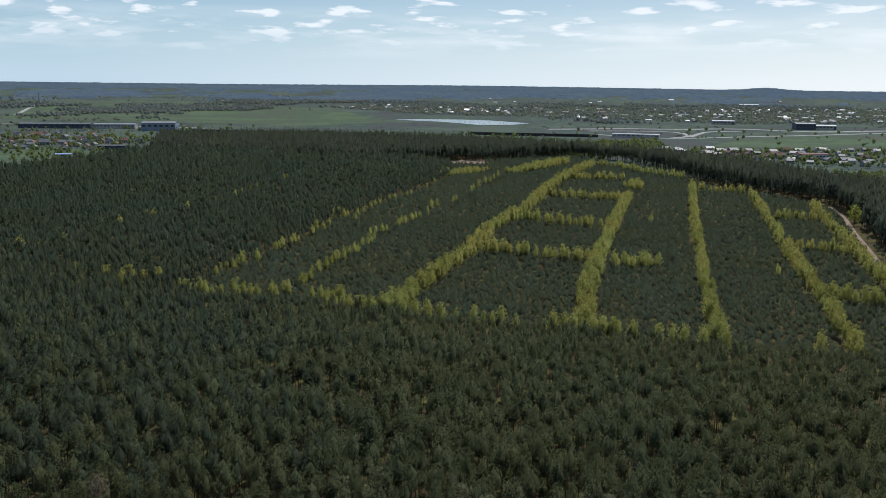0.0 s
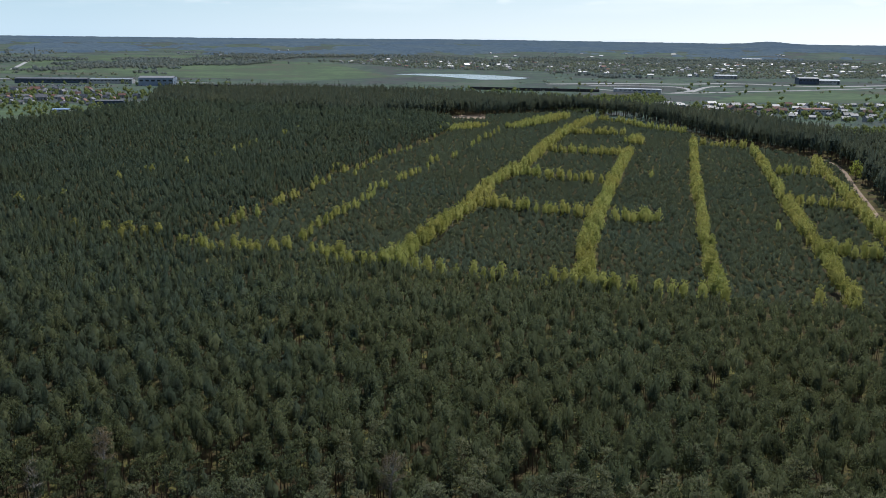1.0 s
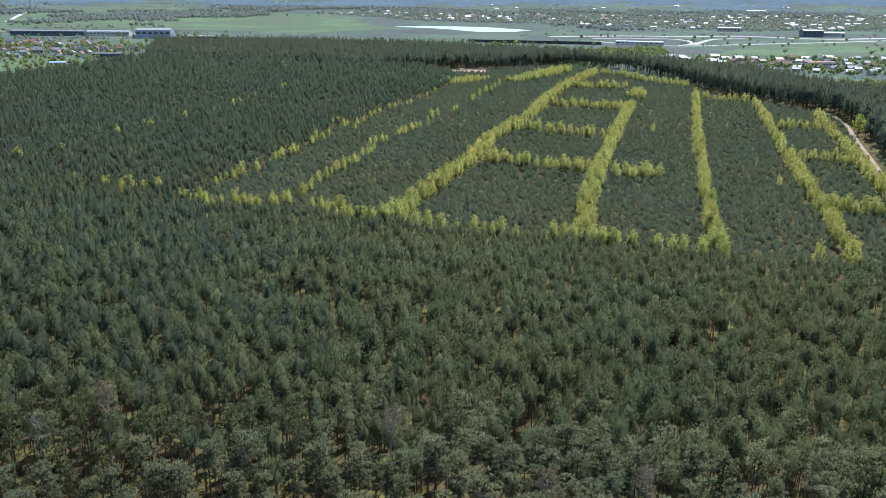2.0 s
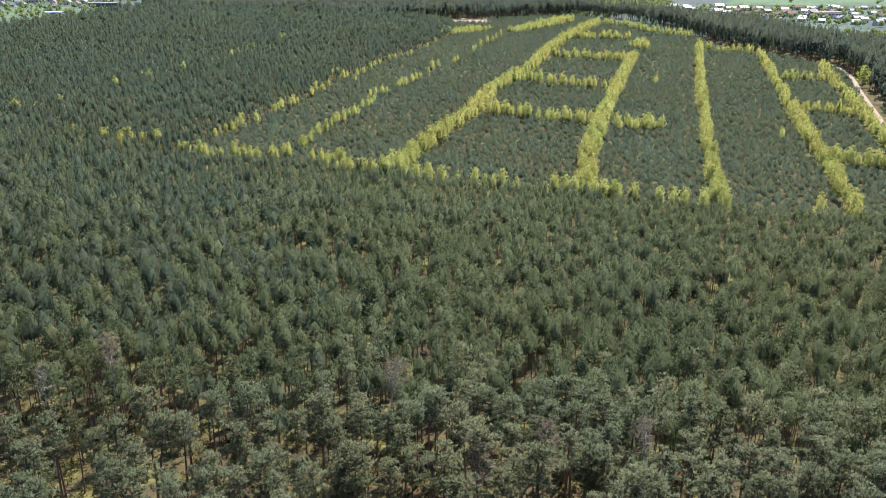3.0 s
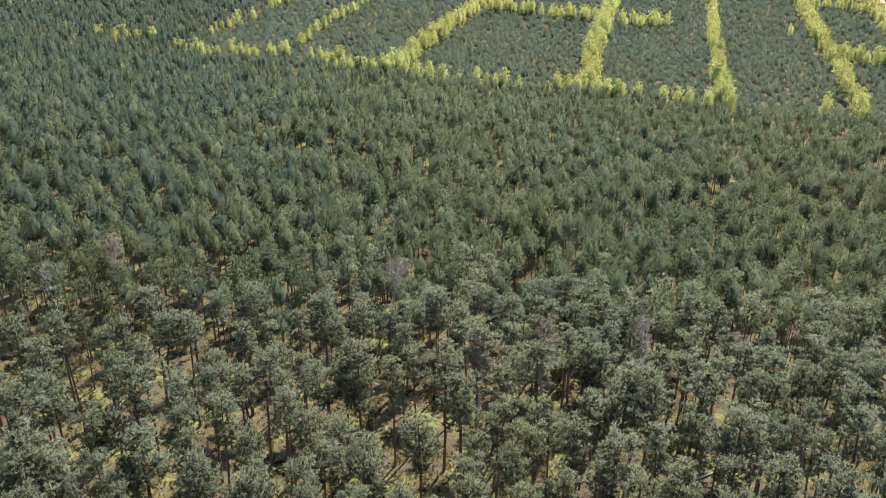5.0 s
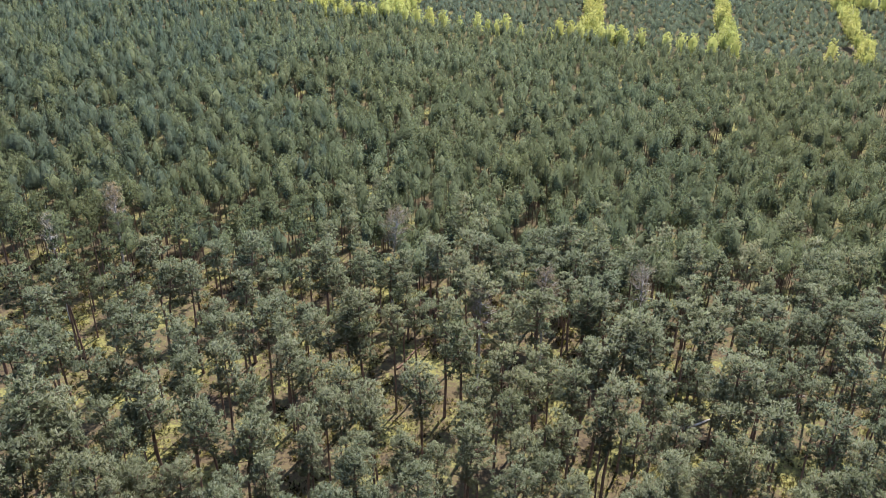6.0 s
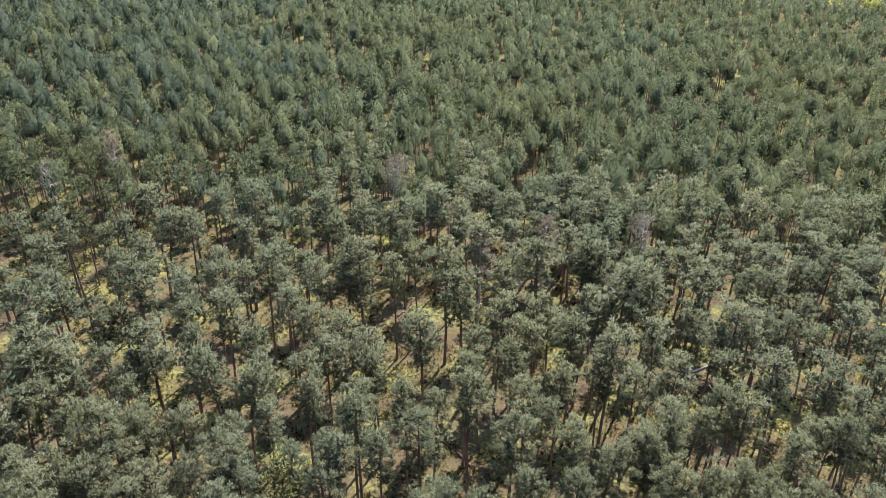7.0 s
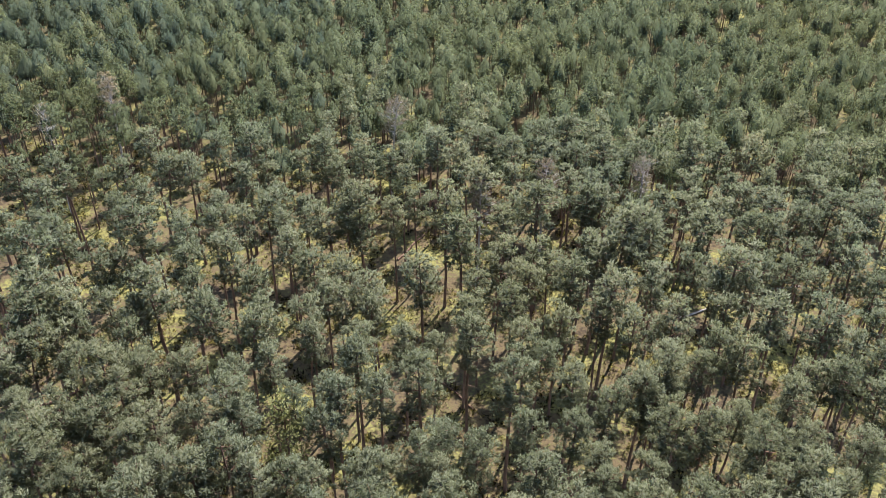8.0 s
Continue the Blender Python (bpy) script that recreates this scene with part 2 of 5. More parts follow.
# ---- mesh helpers ----
def mesh_of(name, verts, tris, mats, slots=None, smooth=False):
    """A mesh from arrays of corners and triangles."""
    me = bpy.data.meshes.new(name)
    verts, tris = np.asarray(verts, np.float32), np.asarray(tris, np.int32)
    normals = verts[:, 3:] if verts.shape[1] == 6 else None
    verts = np.ascontiguousarray(verts[:, :3])
    me.vertices.add(len(verts)), me.loops.add(tris.size), me.polygons.add(len(tris))
    me.vertices.foreach_set("co", verts.ravel())
    me.loops.foreach_set("vertex_index", tris.ravel())
    me.polygons.foreach_set("loop_start", np.arange(0, tris.size, 3, dtype=np.int32))
    for m in mats:
        me.materials.append(m)
    if slots is not None:
        me.polygons.foreach_set("material_index", np.asarray(slots, np.int32))
    me.polygons.foreach_set("use_smooth", np.full(len(tris), smooth or normals is not None))
    me.update(calc_edges=True)
    if normals is not None:
        me.normals_split_custom_set_from_vertices(normals)
    return me


def part(name, me, parent, label=""):
    ob = new(name, me)
    ob.parent = parent
    return tagged(ob, label)


def join(pieces):
    """Arrays of several (corners, triangles) as one."""
    vs, ts, at = [], [], 0
    columns = min(np.shape(v)[1] for v, t in pieces)
    for v, t in pieces:
        vs.append(np.asarray(v)[:, :columns]), ts.append(np.asarray(t) + at)
        at += len(v)
    return np.concatenate(vs), np.concatenate(ts)


def limb(path, radii, sides=6):
    """A tapered round limb along a path."""
    path = np.asarray(path, float)
    n = len(path)
    d = np.gradient(path, axis=0)
    d /= np.linalg.norm(d, axis=1)[:, None] + 1e-9
    ref = np.where(np.abs(d[:, 2:3]) > 0.8, np.array([[1.0, 0, 0]]), np.array([[0, 0, 1.0]]))
    a = np.cross(d, ref)
    a /= np.linalg.norm(a, axis=1)[:, None]
    b = np.cross(d, a)
    ang = np.arange(sides) * 2 * np.pi / sides
    v = path[:, None] + (a[:, None] * np.cos(ang)[None, :, None] + b[:, None] * np.sin(ang)[None, :, None]) * np.asarray(radii)[:, None, None]
    t = []
    for i in range(n - 1):
        for j in range(sides):
            p, q = i * sides + j, i * sides + (j + 1) % sides
            t += [(p, q, p + sides), (q, q + sides, p + sides)]
    nrm = v - path[:, None]
    nrm /= np.linalg.norm(nrm, axis=2, keepdims=True) + 1e-9
    return np.concatenate([v, nrm], 2).reshape(-1, 6), np.array(t)


def sprays(rng, centres, outward, length, width, lift=0.35, spread=0.45, upright=0.0):
    """A pointed three-cornered spray of needles or leaves at every centre, pointing roughly outward and upward."""
    n = len(centres)
    d = outward * 0.7 + np.array([0, 0, lift + upright * 0.5]) + rng.normal(0, spread, (n, 3))
    d /= np.linalg.norm(d, axis=1)[:, None] + 1e-9
    s = np.cross(d, rng.normal(0, 1, (n, 3)))
    s /= np.linalg.norm(s, axis=1)[:, None] + 1e-9
    ln = (length * rng.uniform(0.65, 1.35, n))[:, None]
    w = (width * rng.uniform(0.65, 1.35, n))[:, None]
    v = np.stack([centres - d * ln * 0.45 - s * w * 0.5, centres - d * ln * 0.35 + s * w * 0.5, centres + d * ln * 0.6], 1)
    # foliage scatters like a soft volume: its normals follow the clump, not the single spray
    nrm = np.array([0, 0, 0.75]) + outward * 0.5 + rng.normal(0, 0.1, (n, 3))
    nrm /= np.linalg.norm(nrm, axis=1)[:, None]
    v = np.concatenate([v, np.repeat(nrm[:, None], 3, 1)], 2)
    return v.reshape(-1, 6), np.arange(n * 3).reshape(-1, 3)


def clump(rng, centre, radii, n, length, width, lift=0.35):
    u = rng.normal(0, 1, (n, 3))
    u /= np.linalg.norm(u, axis=1)[:, None]
    r = rng.uniform(0.55, 1.0, (n, 1))
    return sprays(rng, np.asarray(centre) + u * r * np.asarray(radii), u, length, width, lift)


def inside(poly, x, y):
    """Which of the points lie in the outline."""
    hit = np.zeros(len(x), bool)
    for (x0, y0), (x1, y1) in zip(poly, poly[1:] + poly[:1]):
        if y0 == y1:
            continue
        cross = ((y0 > y) != (y1 > y)) & (x < (x1 - x0) * (y - y0) / (y1 - y0) + x0)
        hit ^= cross
    return hit


def along(line, x):
    xs, ys = zip(*line)
    return np.interp(x, xs, ys)


def scatter(rng, box, step, jitter=0.42):
    """An uneven grid of places in a box x0, y0, x1, y1."""
    x0, y0, x1, y1 = box
    gx, gy = np.meshgrid(np.arange(x0, x1, step), np.arange(y0, y1, step * 0.9))
    gx = gx + (np.arange(gx.shape[0]) % 2)[:, None] * step * 0.5
    x = gx.ravel() + rng.uniform(-jitter, jitter, gx.size) * step
    y = gy.ravel() + rng.uniform(-jitter, jitter, gx.size) * step
    return x, y


def stand(name, rng, templates, x, y, z, scales, mats, label, category, tall=0.12):
    """Many alike trees, too many to count, as one object. templates: (corners, triangles, slots)."""
    vs, ts, ss, at = [], [], [], 0
    pick = rng.integers(0, len(templates), len(x))
    for k, (v, t, s) in enumerate(templates):
        idx = np.nonzero(pick == k)[0]
        if not len(idx):
            continue
        a = rng.uniform(0, 2 * np.pi, len(idx))
        c, sn = np.cos(a)[:, None], np.sin(a)[:, None]
        wide = (scales[idx] * rng.uniform(0.85, 1.15, len(idx)))[:, None]
        high = (scales[idx] * rng.uniform(1 - tall, 1 + tall, len(idx)))[:, None]
        px = (v[:, 0] * c - v[:, 1] * sn) * wide + x[idx, None]
        py = (v[:, 0] * sn + v[:, 1] * c) * wide + y[idx, None]
        pz = v[:, 2] * high + z[idx, None]
        if v.shape[1] == 6:
            nx, ny = v[:, 3] * c - v[:, 4] * sn, v[:, 3] * sn + v[:, 4] * c
            vs.append(np.stack([px, py, pz, nx, ny, np.broadcast_to(v[:, 5], nx.shape)], 2).reshape(-1, 6))
        else:
            vs.append(np.stack([px, py, pz], 2).reshape(-1, 3))
        ts.append((t[None] + (np.arange(len(idx)) * len(v))[:, None, None] + at).reshape(-1, 3))
        ss.append(np.tile(s, len(idx)))
        at += len(v) * len(idx)
    me = mesh_of(name, np.concatenate(vs), np.concatenate(ts), mats, np.concatenate(ss))
    return tagged(new(name, me), label, category, kind="stuff")


def terrain(x, y):
    """Height of the ground: level round the forest, rising to wooded hills at the horizon."""
    x, y = np.asarray(x, float), np.asarray(y, float)
    d = np.hypot(x, y)
    up = 64 * np.clip((d - 2000) / 2900, 0, 1) ** 1.5
    az = np.arctan2(x, np.abs(y) + 1e-6)
    hill = 12 * np.exp(-((az - 0.345) / 0.022) ** 2) * np.clip((d - 4000) / 800, 0, 1)
    swell = 7 * np.exp(-((az - 0.04) / 0.2) ** 2) * np.clip((d - 3800) / 900, 0, 1)
    return up + hill + swell - np.clip(az, -0.6, 0.6) * 4 * np.clip((d - 3500) / 1000, 0, 1)


# ---- ground ----
def build_ground():
    radii = [0, 40, 120, 300, 600, 1000, 1500, 2000, 2250, 2500, 2800, 3100, 3400, 3700, 4000, 4300, 4600, 4900]
    n = 180
    v, t = [(0, 0, 0)], []
    for r in radii[1:]:
        for j in range(n):
            a = 2 * math.pi * j / n
            x, y = r * math.sin(a), r * math.cos(a)
            v.append((x, y, float(terrain(x, y))))
    for j in range(n):
        t.append((0, 1 + (j + 1) % n, 1 + j))
    for i in range(len(radii) - 2):
        for j in range(n):
            p, q = 1 + i * n + j, 1 + i * n + (j + 1) % n
            t += [(p, q, p + n), (q, q + n, p + n)]
    tagged(new("ground", mesh_of("ground", v, t, [M_GROUND], smooth=True)), "meadows and scrub land of green and brown patches", "ground", kind="structure")


def sheet(name, outline, lift, mat, label, category, step=60):
    """A flat piece of land that follows the ground, from an outline that each line of latitude crosses twice."""
    ys = [p[1] for p in outline]
    rows, y = [], min(ys) + 0.01
    while y < max(ys):
        xs = []
        for (x0, y0), (x1, y1) in zip(outline, outline[1:] + outline[:1]):
            if (y0 > y) != (y1 > y):
                xs.append(x0 + (x1 - x0) * (y - y0) / (y1 - y0))
        if len(xs) >= 2:
            rows.append((min(xs), max(xs), y))
        y = min(y + step, max(ys) - 0.01) if y < max(ys) - 0.02 else max(ys) + 1
    v, t, m = [], [], 8
    for a, b, y in rows:
        for j in range(m + 1):
            x = a + (b - a) * j / m
            v.append((x, y, float(terrain(x, y)) + lift))
    for i in range(len(rows) - 1):
        for j in range(m):
            p = i * (m + 1) + j
            t += [(p, p + 1, p + m + 1), (p + 1, p + m + 2, p + m + 1)]
    return tagged(new(name, mesh_of(name, v, t, [mat])), label, category, kind="structure")


def track(name, line, width, lift, mat, label, category="road"):
    """A road of even width along a line, smoothed, with a shallow bank at each side."""
    p = np.array(line, float)
    for _ in range(3):
        q = np.empty((len(p) * 2 - 2, 2))
        q[0::2], q[1::2] = p[:-1] * 0.75 + p[1:] * 0.25, p[:-1] * 0.25 + p[1:] * 0.75
        p = np.concatenate([p[:1], q, p[-1:]])
    d = np.gradient(p, axis=0)
    d /= np.linalg.norm(d, axis=1)[:, None]
    s = np.stack([d[:, 1], -d[:, 0]], 1)
    v, t = [], []
    for c, side in zip(p, s):
        for k, h in ((-0.62, -0.05), (-0.5, lift), (0.5, lift), (0.62, -0.05)):
            e = c + side * k * width
            v.append((e[0], e[1], float(terrain(e[0], e[1])) + h))
    for i in range(len(p) - 1):
        for j in range(3):
            a = i * 4 + j
            t += [(a, a + 1, a + 4), (a + 1, a + 5, a + 4)]
    return tagged(new(name, mesh_of(name, v, t, [mat])), label, category, kind="structure")


build_ground()
FOREST = [(-110, 0), (110, 0), (330, 330), (330, 560), (250, 640), (200, 770), (140, 900), (60, 1010), (-60, 1130), (-210, 1150), (-360, 1110), (-300, 900), (-330, 760), (-400, 690), (-330, 420)]
sheet("forest_ground", FOREST, 0.06, M_FLOOR, "brown needle litter with yellow-green moss under the pines", "forest floor", 40)
sheet("meadow", [(-900, 1760), (-236, 1620), (-100, 1800), (-201, 2168), (-298, 2517), (-874, 3021), (-1250, 2750)], 0.25, M_MEADOW, "flat bright green meadow", "meadow")
sheet("meadow", [(-620, 1120), (-300, 900), (-340, 860), (-400, 770), (-600, 800)], 0.12, M_MEADOW, "green meadow beside the village and forest edge", "meadow")
sheet("meadow", [(330, 1120), (760, 1180), (900, 1420), (640, 1450), (460, 1350), (400, 1250)], 0.12, M_MEADOW, "green meadow between the village and the main road", "meadow")
sheet("lake", [(-120, 1950), (-8, 1860), (69, 1716), (125, 1730), (178, 1822), (80, 1985), (-47, 2000)], 0.35, M_WATER, "shallow pale blue lake in the meadows", "lake", 25)
track("sand_road", [(248, 570), (240, 525), (215, 455), (200, 408), (187, 370), (174, 325)], 2.4, 0.10, M_SAND, "pale sandy forest track beside tall pines", "road")
track("road", [(180, 1575), (248, 1595), (337, 1637), (425, 1614), (551, 1686), (652, 1560), (826, 1660), (1000, 1700)], 15, 0.5, M_ROAD, "pale asphalt main road through meadows")
track("road", [(247, 1526), (319, 1542), (363, 1538), (394, 1524), (399, 1467), (389, 1405), (366, 1356), (344, 1342)], 8, 0.45, M_ROAD, "curved pale asphalt slip road")
track("road", [(376, 1362), (406, 1432), (445, 1521), (475, 1555), (523, 1572)], 8, 0.48, M_ROAD, "pale asphalt road bending away through meadows")
track("road", [(239, 1422), (323, 1300), (453, 1383), (620, 1464), (782, 1569), (950, 1640)], 8, 0.4, M_ROAD, "pale asphalt country road")
track("road", [(-946, 1959), (-1050, 2230), (-1161, 2526)], 9, 0.5, M_WHITE, "straight pale concrete road in the fields")
track("road", [(-800, 1560), (-640, 1550), (-480, 1500), (-380, 1480)], 10, 0.4, M_ROAD, "pale asphalt road beside the halls")


# ---- trees ----
ICO = (np.array([(0, 0, -1), (0.72, -0.53, -0.45), (-0.28, -0.85, -0.45), (-0.89, 0, -0.45), (-0.28, 0.85, -0.45), (0.72, 0.53, -0.45), (0.28, -0.85, 0.45), (-0.72, -0.53, 0.45), (-0.72, 0.53, 0.45), (0.28, 0.85, 0.45), (0.89, 0, 0.45), (0, 0, 1)], float),
       np.array([(0, 1, 2), (1, 0, 5), (0, 2, 3), (0, 3, 4), (0, 4, 5), (1, 5, 10), (2, 1, 6), (3, 2, 7), (4, 3, 8), (5, 4, 9), (1, 10, 6), (2, 6, 7), (3, 7, 8), (4, 8, 9), (5, 9, 10), (6, 10, 11), (7, 6, 11), (8, 7, 11), (9, 8, 11), (10, 9, 11)]))


def pine_old(seed, fine=True):
    """An old Scots pine: bare bent trunk, crooked limbs, a crown of flat needle clumps."""
    rng = np.random.default_rng(seed)
    h = rng.uniform(16.6, 17.8)
    lean = rng.normal(0, 0.5, 2)
    zs = np.array([-0.3, 2, 5, 8, 11, 14, h - 0.6])
    wob = np.cumsum(rng.normal(0, 0.09, (7, 2)), 0)
    path = np.column_stack([lean * (zs[:, None] / h) ** 2 + wob - wob[0], zs])
    trunk = limb(path, np.array([0.20, 0.165, 0.15, 0.135, 0.11, 0.08, 0.03]), 7)
    base = h * rng.uniform(0.62, 0.69)
    squash, heavy = rng.uniform(0.88, 1.12), rng.uniform(0, 6.28)
    limbs, leaves = [], []
    nb = rng.integers(18, 22)
    for i in range(nb):
        f = (i + rng.uniform(0, 0.8)) / nb
        z = base + (h - 0.5 - base) * f
        a = i * 2.4 + rng.uniform(-0.5, 0.5)
        reach = 1.75 * squash * (1 + 0.2 * math.cos(a - heavy)) * math.sqrt(max(0.08, 1 - abs(f - 0.35) ** 1.6 * 1.7)) * rng.uniform(0.7, 1.15)
        x0 = np.array([np.interp(z, path[:, 2], path[:, 0]), np.interp(z, path[:, 2], path[:, 1]), z])
        out = np.array([math.cos(a), math.sin(a), 0])
        rise = rng.uniform(0.1, 0.5) + f * 0.5
        p1 = x0 + out * reach * 0.5 + np.array([0, 0, reach * rise * 0.35])
        p2 = x0 + out * reach + np.array([0, 0, reach * rise])
        limbs.append(limb([x0, p1, p2], [0.055, 0.04, 0.015], 3))
        for q, r in ((p2, 0.64), (p1 * 0.4 + p2 * 0.6 + rng.normal(0, 0.3, 3), 0.6), (p1 + rng.normal(0, 0.3, 3), 0.56)):
            for _ in range(4):
                u = rng.normal(0, 1, 3)
                u[2] = abs(u[2]) * 0.7
                u /= np.linalg.norm(u)
                leaves.append(clump(rng, q + u * np.array([r, r, r * 0.6]) * rng.uniform(0.55, 1.0), np.array([0.3, 0.3, 0.2]) * rng.uniform(0.75, 1.3), 29 if fine else 11, 0.24 if fine else 0.35, 0.10 if fine else 0.16, 0.45))
    leaves.append(clump(rng, path[-1] + np.array([0, 0, 0.2]), (0.9, 0.9, 0.6), 90 if fine else 46, 0.40 if fine else 0.48, 0.09 if fine else 0.16, 0.6))
    for i in range(6):
        z = rng.uniform(h * 0.3, base)
        a = rng.uniform(0, 6.28)
        x0 = np.array([np.interp(z, path[:, 2], path[:, 0]), np.interp(z, path[:, 2], path[:, 1]), z])
        limbs.append(limb([x0, x0 + np.array([math.cos(a), math.sin(a), rng.uniform(-0.3, 0.3)]) * rng.uniform(0.5, 1.4)], [0.03, 0.01], 3))
    v, t = join(leaves)
    mid = np.array([path[-2, 0], path[-2, 1], base + (h - base) * 0.45])
    nrm = v[:, 3:] * 0.4 + (v[:, :3] - mid) / np.array([2.0, 2.0, 3.0]) * 0.6 + np.array([0, 0, 0.25])
    v[:, 3:] = nrm / np.linalg.norm(nrm, axis=1)[:, None]
    return trunk, join(limbs), (v, t)


def flat_tree(trunk, leaves, limbs=None):
    """A tree as one template: wood in slot 0, foliage in slot 1."""
    wood = join([trunk] + ([limbs] if limbs else []))
    v, t = join([wood, leaves])
    return v, t, np.concatenate([np.zeros(len(wood[1])), np.ones(len(leaves[1]))])


def pine_dome(seed, h, width, crown, n, length, wide, rings=4, around=7):
    """A middle-aged plantation pine: straight trunk, a full rounded crown bristling with upright shoots."""
    rng = np.random.default_rng(seed)
    trunk = limb([(0, 0, -0.2), (0, 0, h * 0.9)], np.array([0.010, 0.003]) * h, 3)
    lean = rng.normal(0, 0.12, 2) * width

    def girth(f):
        return width / 2 * np.sqrt(np.clip(1 - f ** 2.8, 0.02, 1)) * np.clip(0.7 + f * 1.4, 0, 1)
    top = np.array([*lean, h - crown * 0.12])
    ring = []
    for i in range(rings):
        f = i / rings * 0.92
        a = np.arange(around) * 2 * np.pi / around + i * 0.5 + rng.uniform(-0.25, 0.25, around)
        r = girth(f) * 0.66 * rng.uniform(0.6, 1.15, around)
        ring.append(np.column_stack([np.cos(a) * r + lean[0] * f, np.sin(a) * r + lean[1] * f, h - crown + crown * f * 0.9 + rng.normal(0, 0.05, around) * crown]))
    v = np.concatenate(ring + [[top]])
    t = []
    for i in range(rings - 1):
        for j in range(around):
            p, q = i * around + j, i * around + (j + 1) % around
            t += [(p, q, p + around), (q, q + around, p + around)]
    last = (rings - 1) * around
    t += [(last + j, last + (j + 1) % around, len(v) - 1) for j in range(around)]
    mid = np.array([0, 0, h - crown * 0.75])
    nrm = (v - mid) / np.array([width / 2, width / 2, crown * 0.75]) + np.array([0, 0, 0.4]) + rng.normal(0, 0.1, v.shape)
    nrm /= np.linalg.norm(nrm, axis=1)[:, None]
    core = (np.concatenate([v, nrm], 1), np.array(t))
    tuft = rng.integers(0, max(5, n // 5), n)
    f = np.clip(rng.uniform(0, 1, tuft.max() + 1)[tuft] ** 0.8 + rng.normal(0, 0.07, n), 0, 1)
    a = (np.arange(tuft.max() + 1) * 2.4)[tuft] + rng.normal(0, 0.28, n)
    lobe = 1 + 0.22 * np.sin(a * 3 + f * 5 + rng.uniform(0, 6))
    r = girth(f) * lobe * rng.uniform(0.6, 1.08, n)
    c = np.column_stack([np.cos(a) * r + lean[0] * f, np.sin(a) * r + lean[1] * f, h - crown + crown * (0.05 + f * 0.97)])
    o = np.column_stack([np.cos(a), np.sin(a), np.full(n, 0.2)]) * np.clip(1.1 - f, 0.25, 1)[:, None]
    v, t = sprays(rng, c, o, length, wide, 0.35, 0.65, 0.1)
    v[:, 3:] += np.repeat(o * 0.25, 3, 0)
    v[:, 3:] /= np.linalg.norm(v[:, 3:], axis=1)[:, None]
    return flat_tree(trunk, join([core, (v, t)]))


def birch_parts(seed, h, n, length, wide):
    """A young birch in spring: thin pale trunk, egg-shaped airy crown."""
    rng = np.random.default_rng(seed)
    w = rng.normal(0, 0.12, (4, 2))
    path = np.column_stack([np.cumsum(w, 0) - w[0], [-0.2, h * 0.35, h * 0.7, h * 0.97]])
    trunk = limb(path, [0.09, 0.07, 0.045, 0.012], 5)
    limbs = []
    for i in range(7):
        z = h * rng.uniform(0.25, 0.75)
        a = i * 2.4
        x0 = np.array([np.interp(z, path[:, 2], path[:, 0]), np.interp(z, path[:, 2], path[:, 1]), z])
        limbs.append(limb([x0, x0 + np.array([math.cos(a) * 0.8, math.sin(a) * 0.8, 1.1])], [0.03, 0.008], 3))
    f = rng.uniform(0, 1, n)
    a = rng.uniform(0, 2 * np.pi, n)
    prof = np.sin(np.pi * np.clip(f * 0.78 + 0.16, 0, 1)) ** 0.65
    r = 1.75 * prof * (1 + 0.25 * np.sin(a * 2 + f * 7 + rng.uniform(0, 6))) * rng.uniform(0.4, 1.05, n)
    c = np.column_stack([np.cos(a) * r + np.interp(f, [0, 1], path[[1, 3], 0]), np.sin(a) * r, h * 0.2 + h * 0.8 * f])
    o = np.column_stack([np.cos(a), np.sin(a), np.full(n, 0.1)])
    core = ICO[0] * rng.uniform(0.8, 1.12, (12, 1)) * np.array([1.3, 1.3, h * 0.33]) + np.array([0, 0, h * 0.58])
    nrm = ICO[0] * 0.6 + np.array([0, 0, 0.7])
    core = np.concatenate([core, nrm / np.linalg.norm(nrm, axis=1)[:, None]], 1)
    return trunk, join(limbs), join([sprays(rng, c, o, length, wide, 0.55, 0.25), (core, ICO[1])])


def bush(seed, h, width, lumps, loose, size):
    """A broadleaf tree or shrub far off: uneven lumps of leaf on a short trunk, with loose sprays that break its outline."""
    rng = np.random.default_rng(seed)
    trunk = limb([(0, 0, -0.2), (0.1, 0, h * 0.5)], np.array([0.025, 0.012]) * h, 3)
    pieces = []
    for i in range(lumps):
        a, z = i * 2.4 + seed, h * (0.30 + 0.34 * (i + 0.5) / lumps)
        off = width * (0.22 if lumps > 1 else 0.0)
        r = np.array([width * 0.3, width * 0.3, h * 0.3]) * rng.uniform(0.8, 1.15, 3) * (1.0 if lumps > 1 else 1.4)
        body = ICO[0] * rng.uniform(0.62, 1.2, (12, 1)) * r + np.array([math.cos(a) * off, math.sin(a) * off, z])
        nrm = ICO[0] * 0.55 + np.array([0, 0, 0.65])
        pieces.append((np.concatenate([body, nrm / np.linalg.norm(nrm, axis=1)[:, None]], 1), ICO[1]))
    if loose:
        pieces.append(clump(rng, (0, 0, h * 0.55), (width * 0.48, width * 0.48, h * 0.42), loose, size, size * 0.9, 0.6))
    return flat_tree(trunk, join(pieces))


OLD_EDGE = [(-140, 138), (-77, 132), (-26, 124), (19, 114), (65, 105), (140, 97)]
FRONT = [(-260, 340), (-120, 306), (-103, 300), (-65, 282), (-36, 279), (-17, 271), (8, 257), (41, 250), (71, 235), (112, 226), (180, 215)]
VIEW = 0.56
GAP = (42, 107)


